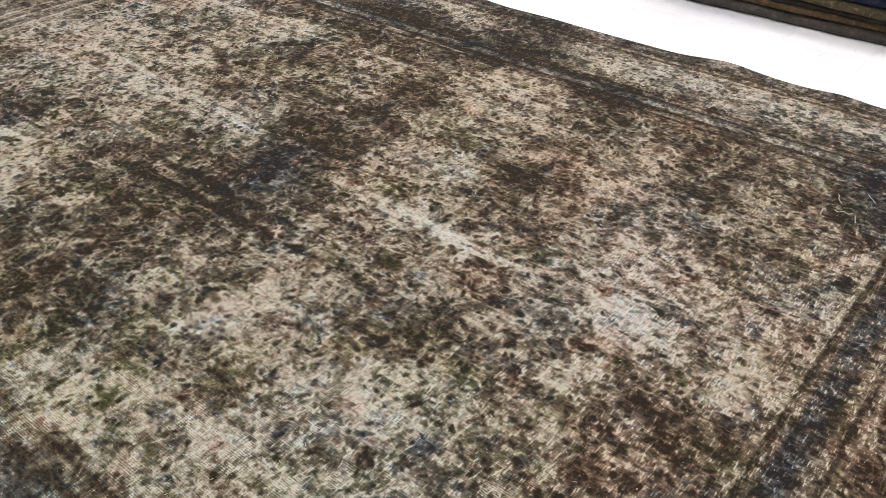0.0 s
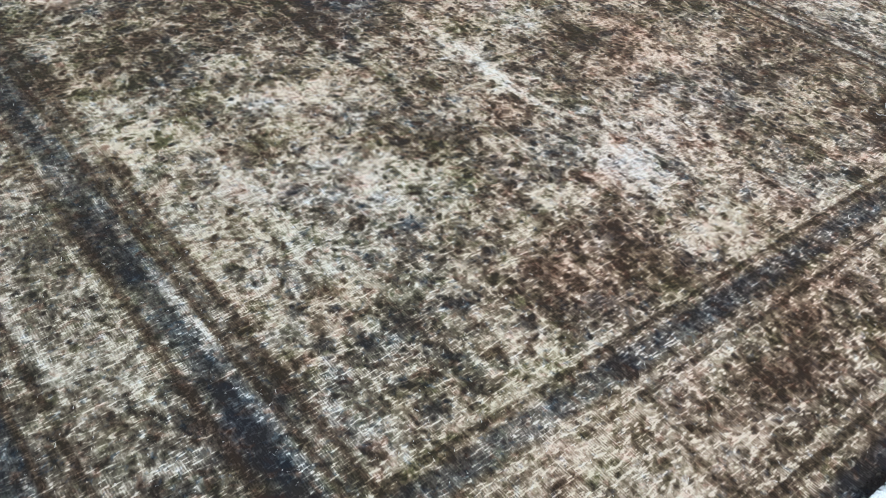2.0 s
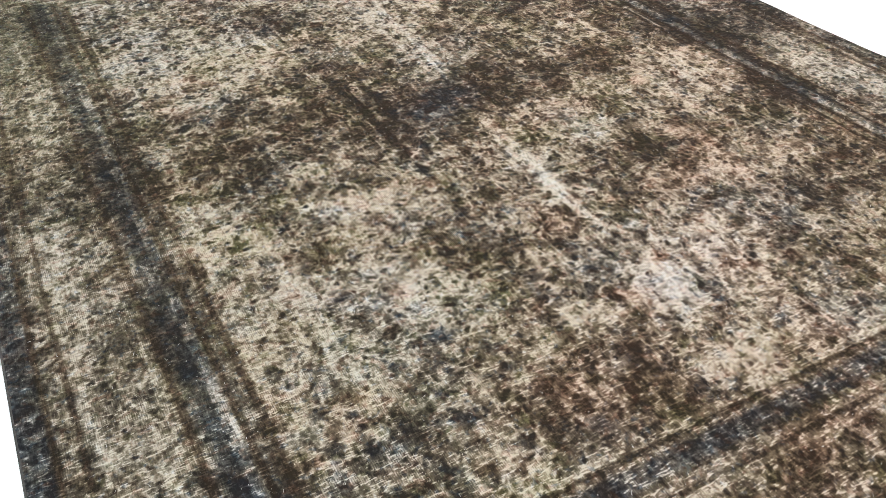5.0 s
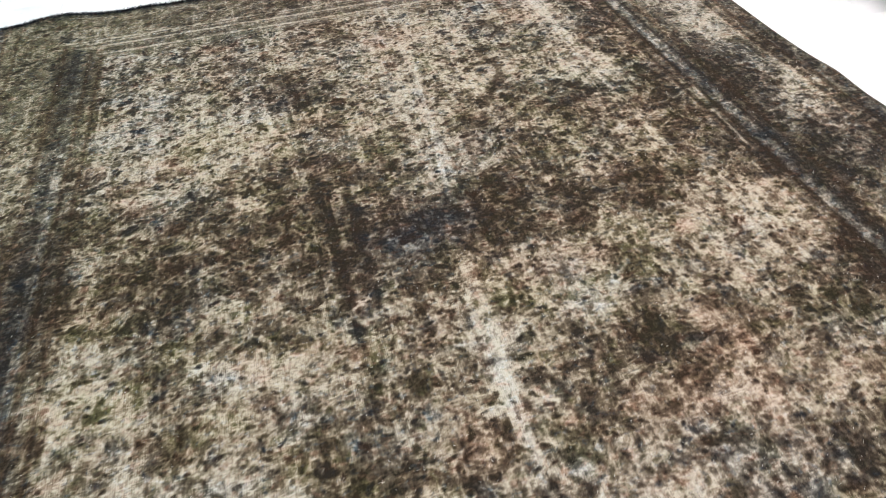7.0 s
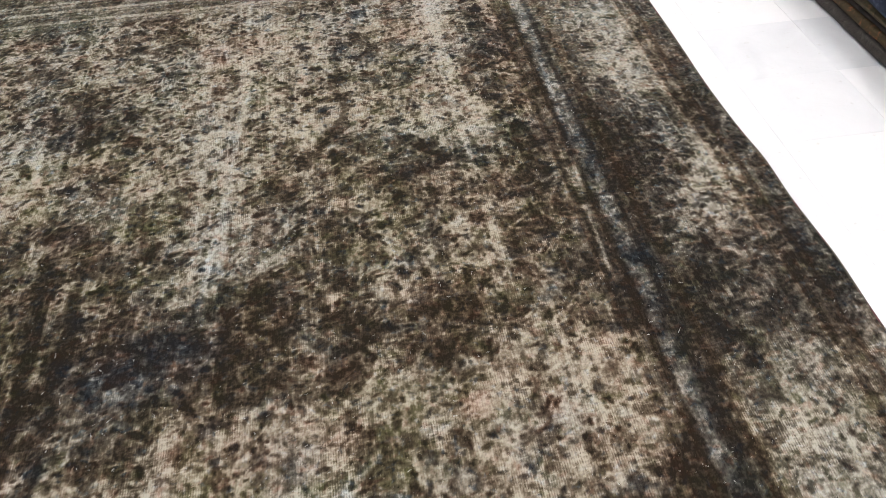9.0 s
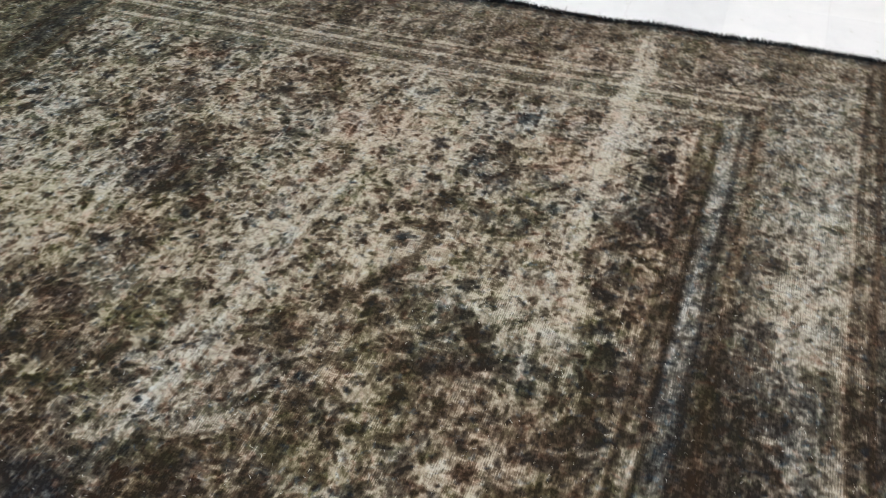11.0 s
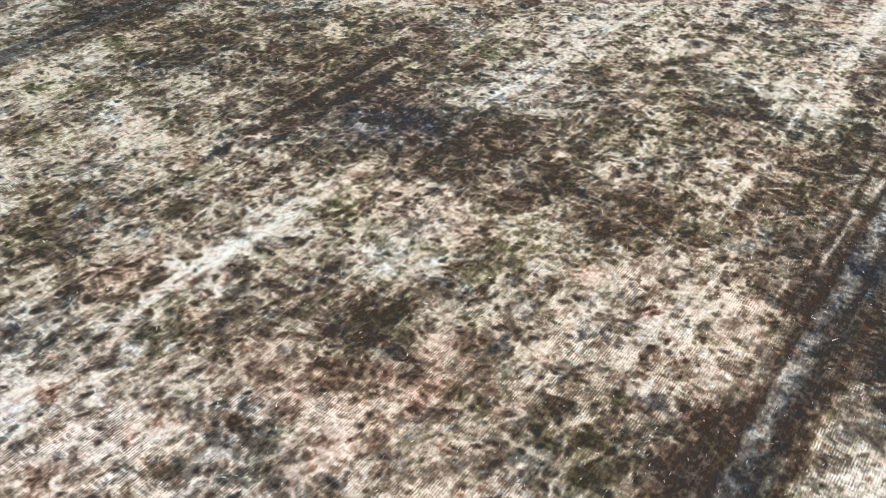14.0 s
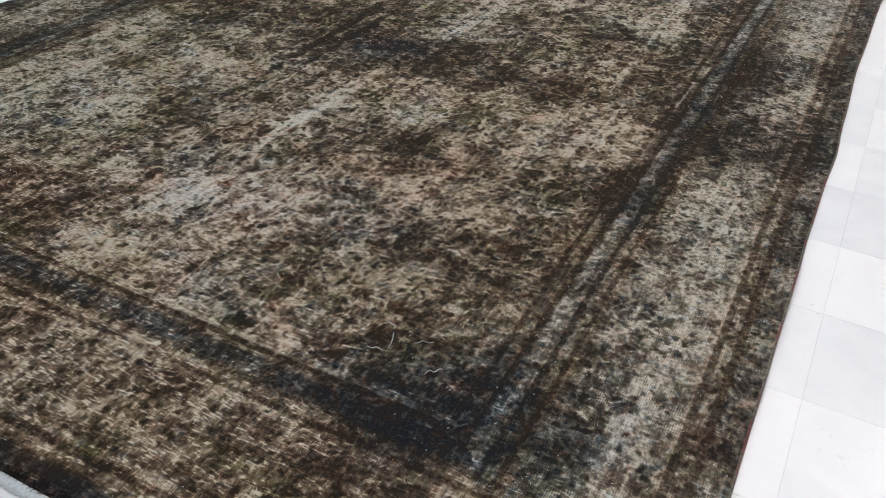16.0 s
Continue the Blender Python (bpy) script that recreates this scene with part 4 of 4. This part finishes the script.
def tufts(name, u, v, height, width, lean, dye, parent, label, spread=1.0, material=WOOL):
    """Short bent blades of wool that stand out of the pile."""
    n = len(u)
    g = np.random.default_rng(len(name) + n)
    x, y, z = rug_place(u, v)
    turn = g.uniform(0, 2 * np.pi, n)
    ax, ay = np.cos(turn) * width / 2, np.sin(turn) * width / 2
    lx, ly = lean[0] + g.normal(0, spread, n) * height, lean[1] + g.normal(0, spread, n) * height
    base = np.stack([x, y, z - 0.001], -1)
    a = base + np.stack([-ax, -ay, 0 * ax], -1)
    b = base + np.stack([ax, ay, 0 * ax], -1)
    tip = base + np.stack([lx, ly, height * g.uniform(0.5, 1.0, n)], -1)
    co = np.stack([a, b, tip], 1).reshape(-1, 3)
    faces = np.arange(3 * n).reshape(-1, 3)
    dye3 = [np.repeat(d, 3) for d in dye] if dye is not None else None
    return tagged(part(name, grid_mesh(name, co, faces, dye3, False), material, parent, label), kind="stuff")


g = np.random.default_rng(31)
COUNT = 110000
u, v = g.uniform(0.01, RUG_W - 0.01, COUNT), g.uniform(0.01, RUG_L - 0.01, COUNT)
d = rug_dye(u, v)
tufts("loose_tuft", u, v, 0.0030, 0.0042, (0.0, 0.006), (np.clip(d[0] + g.normal(0.04, 0.14, COUNT), 0.02, 0.98), d[1], d[2], d[3]), rug, "loose wool tufts standing out of the pile", 0.8)
# pale specks: lint, and glints of the wool put in as bright flecks
COUNT = 6000
u, v = g.uniform(0.05, RUG_W - 0.05, COUNT), g.uniform(0.05, RUG_L - 0.05, COUNT)
tufts("lint", u, v, 0.0042, 0.0019, (0.0, 0.0), None, rug, "pale lint and wool ends, also standing in for pile glints", 1.4, LINT_GLINT)
u = g.uniform(0, RUG_W, 9000)
v = np.full(9000, RUG_L) - g.uniform(0, 0.012, 9000)
d = rug_dye(u, v)
tufts("edge_tuft", u, v, 0.013, 0.004, (0.0, 0.006), (d[0] * 0.9, np.clip(d[1] + 0.5, 0, 1), d[2], d[3]), rug, "dark shaggy wool at the cut end", 0.6)
u = g.uniform(0, RUG_W, 9000)
v = g.uniform(0, 0.02, 9000)
d = rug_dye(u, v)
tufts("edge_tuft", u, v, 0.007, 0.003, (0.0, -0.004), (d[0] * 0.7, d[1], d[2], d[3]), rug, "dark shaggy wool at the cut end", 0.6)
u = g.uniform(0, RUG_W, 7000)
v = np.zeros(7000)
tufts("fringe_strand", u, v, 0.003, 0.0035, (0.0, -0.021), None, rug, "pale blue grey cut cotton strands", 1.3, FRINGE_COTTON)


def loose_thread(x, y, length, turn, seed):
    """A pulled warp end that lies curled on the pile."""
    g = random.Random(seed)
    heading, points = radians(turn), []
    for k in range(14):
        points.append((x, y, 0.0045 + 0.002 * math.sin(k * 0.9 + seed)))
        heading += g.uniform(-0.45, 0.45)
        x, y = x + math.cos(heading) * length / 13, y + math.sin(heading) * length / 13
    cord("loose_thread", points, 0.0006, FRINGE_COTTON, rug, "pale pulled cotton thread")


for k, (tx, ty, tl, ta) in enumerate(((2.16, 0.58, 0.035, 20), (2.20, 0.60, 0.045, 75), (2.24, 0.64, 0.04, 60), (2.30, 0.57, 0.04, 100), (2.18, 0.66, 0.03, 95), (1.50, 0.88, 0.04, 80))):
    loose_thread(tx, ty, tl, ta, k + 1)

# ---------------------------------------------------------------- stacks of folded rugs
def folded_rug(label, width, length, layers, thick, material, fringe, seed, group):
    """A rug folded into layers, its rounded folds to the front (+x side at x = 0), lying from y = 0 to length."""
    g = random.Random(seed)
    thing = tagged(new("folded_rug"), label, "folded rug", group)
    # the centre line of the folded cloth, seen from its end
    line = []
    for k in range(layers):
        z = thick * (k + 0.5)
        x_in, x_out = -width + g.uniform(0, 0.05), -thick * 0.9 - g.uniform(0, 0.012)
        seq = [x_in + (x_out - x_in) * i / 8 for i in range(9)]
        if k % 2:
            seq.reverse()
        line += [(x, z) for x in seq]
        if k < layers - 1:
            xe, sign = (seq[-1], 1 if k % 2 == 0 else -1)
            for a in (-60, -20, 20, 60):
                line.append((xe + sign * math.cos(radians(a)) * thick * 0.52, z + thick * 0.5 + math.sin(radians(a)) * thick * 0.5))
    ny = 26
    half = thick * 0.46
    co = []
    for j in range(ny):
        y = length * j / (ny - 1)
        wob = 0.018 * (noise.noise((seed * 3.1, y * 2.3, 0)) + 0.5 * noise.noise((seed, y * 9, 4)))
        for i, (x, z) in enumerate(line):
            x0, z0 = line[max(i - 1, 0)]
            x1, z1 = line[min(i + 1, len(line) - 1)]
            tx, tz = x1 - x0, z1 - z0
            l = math.hypot(tx, tz) or 1
            nx, nz = -tz / l, tx / l
            yy = y + 0.016 * noise.noise((seed, z * 60, j * 0.3))
            for s in (1, -1):
                zz = z + nz * s * half + 0.0028 * noise.noise((x * 9, y * 7, seed + s))
                co.append((x + nx * s * half + wob, yy, max(zz, 0.001)))
    m = len(line)
    faces = []
    for j in range(ny - 1):
        for i in range(m - 1):
            a, b = (j * m + i) * 2, (j * m + i + 1) * 2
            c, d = ((j + 1) * m + i) * 2, ((j + 1) * m + i + 1) * 2
            faces += [(a, b, d, c), (a + 1, c + 1, d + 1, b + 1)]
        a, c = j * m * 2, (j + 1) * m * 2
        faces.append((a, c, c + 1, a + 1))
        a, c = (j * m + m - 1) * 2, ((j + 1) * m + m - 1) * 2
        faces.append((a, a + 1, c + 1, c))
    for j in (0, ny - 1):
        for i in range(m - 1):
            a, b = (j * m + i) * 2, (j * m + i + 1) * 2
            faces.append((a, a + 1, b + 1, b) if j == 0 else (a, b, b + 1, a + 1))
    part("cloth", grid_mesh("cloth", co, faces), material, thing)
    if fringe:
        # cut cotton ends along the near side, thickest at the front corner
        n = 900
        e = np.random.default_rng(seed)
        k = e.integers(0, layers, n)
        x = -width * e.random(n) ** 4.5
        z = thick * (k + 0.5) + e.normal(0, thick * 0.22, n)
        base = np.stack([x, np.zeros(n), z], -1)
        corner_pull = np.exp(x / 0.05)
        out = np.stack([e.normal(0, 0.008, n) + 0.008 * corner_pull, -e.uniform(0.003, 0.013, n) - 0.010 * corner_pull, -e.uniform(0.0, 0.012, n)], -1)
        tri = np.stack([base + (-0.003, 0.004, 0.002), base + (0.003, 0.004, -0.002), base + out], 1).reshape(-1, 3)
        tri[:, 2] = np.maximum(tri[:, 2], 0.001)
        tagged(part("fringe", grid_mesh("fringe", tri, np.arange(3 * n).reshape(-1, 3), None, False), fringe, thing, "cut cotton fringe"), kind="stuff")
    return thing, layers * thick


W_BROWN = stack_wool("brown_olive_wool", (0.050, 0.037, 0.027), (0.105, 0.080, 0.058))
W_OLIVE = stack_wool("olive_wool", (0.060, 0.052, 0.022), (0.13, 0.105, 0.052))
W_CRIMSON = stack_wool("crimson_wool", (0.14, 0.032, 0.046), (0.23, 0.085, 0.10))
W_SLATE = stack_wool("slate_wool", (0.040, 0.050, 0.057), (0.40, 0.41, 0.41), 20.0)
W_TAN = stack_wool("tan_wool", (0.16, 0.12, 0.085), (0.30, 0.25, 0.19))
W_GREEN = stack_wool("moss_wool", (0.075, 0.085, 0.058), (0.16, 0.17, 0.12))
W_TEAL = stack_wool("teal_wool", (0.03, 0.075, 0.095), (0.10, 0.17, 0.19))
W_NAVY = stack_wool("navy_wool", (0.018, 0.022, 0.04), (0.06, 0.07, 0.10))
W_BLACK = stack_wool("black_brown_wool", (0.024, 0.018, 0.016), (0.07, 0.05, 0.04))
W_DEEP_RUST = stack_wool("deep_rust_wool", (0.06, 0.042, 0.022), (0.22, 0.08, 0.04), 45.0)
W_UMBER = stack_wool("grey_umber_wool", (0.055, 0.046, 0.041), (0.09, 0.078, 0.068), 40.0)
W_MIXED = stack_wool("olive_tan_rust_wool", (0.06, 0.048, 0.028), (0.19, 0.10, 0.055), 55.0)
W_GOLD = stack_wool("gold_wool", (0.15, 0.13, 0.05), (0.26, 0.23, 0.12))
F_GREY = plain("grey_fringe_cotton", (0.26, 0.25, 0.245), 0.9, 0.3, 90.0)
F_WHITE = plain("off_white_fringe_cotton", (0.62, 0.60, 0.57), 0.9, 0.3, 90.0)
F_BLUE = plain("dusty_blue_fringe_cotton", (0.16, 0.22, 0.27), 0.9, 0.3, 90.0)
F_PINK = plain("pink_fringe_cotton", (0.30, 0.11, 0.14), 0.9, 0.3, 90.0)


def stack(group, place, mirror, width, length, plan, seed):
    """Folded rugs on top of one another. plan: label, layers, thickness, material, fringe."""
    z = FLOOR
    for k, (label, layers, thick, material, fringe) in enumerate(plan):
        g = random.Random(seed + k)
        thing, high = folded_rug(label, width + g.uniform(-0.05, 0.05), length + g.uniform(-0.06, 0.06), layers, thick, material, fringe, seed + k, group)
        dx, dy = g.uniform(-0.012, 0.012), g.uniform(-0.012, 0.02)
        if mirror:
            thing.matrix_basis = pose(place[0] + dx, place[1] + length + dy, z, 0, 0, 180 + g.uniform(-0.8, 0.8))
        else:
            thing.matrix_basis = pose(place[0] + dx, place[1] + dy, z, 0, 0, place[2] + g.uniform(-0.6, 0.6))
        z += high + 0.0015


stack("stack beside the rug", (-0.574, 2.700, -2.6), False, 0.95, 1.55, (
    ("brown olive folded rug with grey fringe under a stack", 2, 0.019, W_BROWN, F_GREY),
    ("thin olive folded wool rug in a stack", 2, 0.0095, W_OLIVE, None),
    ("thin dark olive brown folded rug in an added dark backdrop stack", 2, 0.009, W_OLIVE, None),
    ("crimson folded wool rug with pink fringe in a stack", 2, 0.023, W_CRIMSON, F_PINK),
    ("slate grey patterned folded wool rug with white fringe", 2, 0.031, W_SLATE, F_WHITE),
    ("rust tan folded wool rug in a stack", 2, 0.010, W_TAN, F_GREY),
    ("dark moss green folded wool rug in a stack", 2, 0.018, W_GREEN, F_BLUE),
    ("olive gold folded wool rug in a stack", 2, 0.014, W_GOLD, F_GREY),
    ("dark teal folded wool rug in a stack", 2, 0.018, W_TEAL, None),
    ("tan folded wool rug in a stack", 2, 0.018, W_TAN, F_GREY),
    ("olive folded wool rug on top of a stack", 2, 0.022, W_OLIVE, None)), 20)

stack("stack behind the gap", (-0.790, 0.93, 0.0), False, 0.95, 1.48, (
    ("dark navy folded wool rug at the bottom of a stack", 2, 0.030, W_NAVY, None),
    ("brown folded wool rug with grey fringe in a stack", 2, 0.022, W_BROWN, F_GREY),
    ("rust tan folded wool rug in a stack", 2, 0.022, W_TAN, F_GREY),
    ("dark crimson folded wool rug in a stack", 2, 0.018, W_CRIMSON, None),
    ("tan and gold folded wool rug in a stack", 2, 0.022, W_TAN, F_WHITE),
    ("dull gold folded wool rug in a stack", 2, 0.028, W_GOLD, None),
    ("dark brown folded rug in an added dark backdrop stack", 2, 0.036, W_BLACK, None),
    ("brown folded wool rug on top of a stack", 2, 0.036, W_BROWN, None)), 50)

# shade on the tiles between the stacks, stood in by a flat dark runner
stack("runner between the stacks", (-0.855, 2.425, 0.0), False, 0.90, 0.255, (
    ("flat dark brown folded slab standing in for gap shade", 2, 0.010, W_BROWN, None),), 140)
# an added stack, only a dark backdrop for the shaded gap
stack("stack against the wall", (-1.82, 1.30, 0.0), False, 0.66, 2.6, (
    ("dark brown folded rug under an added dark backdrop stack", 2, 0.055, W_BLACK, None),
    ("black brown folded rug in an added dark backdrop stack", 2, 0.060, W_BLACK, None),
    ("brown folded rug in an added dark backdrop stack", 2, 0.060, W_BROWN, None),
    ("dark brown folded rug topping an added dark backdrop stack", 2, 0.060, W_BLACK, None)), 160)

STACK_EAST = (
    ("grey brown folded wool rug at the bottom of a stack", 2, 0.024, W_UMBER, None),
    ("rust and dark green folded wool rug in a stack", 2, 0.014, W_DEEP_RUST, F_GREY),
    ("black brown folded rug in an added dark backdrop stack", 2, 0.010, W_BLACK, None),
    ("olive and tan folded wool rug in a stack", 2, 0.016, W_MIXED, F_GREY),
    ("dark navy folded wool rug in a stack", 2, 0.020, W_NAVY, None),
    ("black brown folded wool rug on top of a stack", 2, 0.022, W_BLACK, None))
stack("stack along the far side", (3.445, 0.25, 0), True, 0.95, 1.62, STACK_EAST, 80)
stack("stack along the far side", (3.397, 2.10, 0), True, 0.95, 1.62, STACK_EAST, 110)

# ---------------------------------------------------------------- the tiled floor
slab = part("floor", box(bmesh.new(), WEST, SOUTH, FLOOR - 0.06, EAST, NORTH, FLOOR - 0.002), GROUT)
tagged(slab, "polished white marble tile floor with thin grey joints", "floor", kind="structure")


def tile_mesh(size):
    bm = bmesh.new()
    h = size / 2
    box(bm, -h, -h, -0.012, h, h, 0.0)
    top = [e for e in bm.edges if all(v.co.z > -0.001 for v in e.verts)]
    bmesh.ops.bevel(bm, geom=top, offset=0.0004, segments=1, affect="EDGES")
    me = mesh_of("tile", bm)
    me.materials.append(MARBLE)
    return me


TILE_ME = tile_mesh(TILE - 0.0004)
TURN = -0.2
corner = Matrix.Translation((-0.082, 0.600, FLOOR)) @ Matrix.Rotation(radians(TURN), 4, "Z")
rest = bmesh.new()
for i in range(-9, 20):
    for j in range(-13, 23):
        m = corner @ Matrix.Translation(((i + 0.5) * TILE, (j + 0.5) * TILE, 0))
        x, y = m.translation.x, m.translation.y
        if not (WEST + 0.16 < x < EAST - 0.16 and SOUTH + 0.16 < y < NORTH - 0.16):
            continue
        inside = 0.30 < x < RUG_W - 0.30 and 0.30 < y < RUG_L - 0.30
        if -1.0 < x < 4.0 and -0.75 < y < 5.3 and not inside:
            tile = part("tile", TILE_ME, None, slab)
            tile.matrix_basis = m @ Matrix.Rotation(radians(90 * random.randrange(4)), 4, "Z")
        else:
            s = (TILE - 0.0004) / 2
            box(rest, x - s, y - s, FLOOR - 0.012, x + s, y + s, FLOOR)
tagged(part("outer_tiles", rest, MARBLE, slab), kind="stuff")
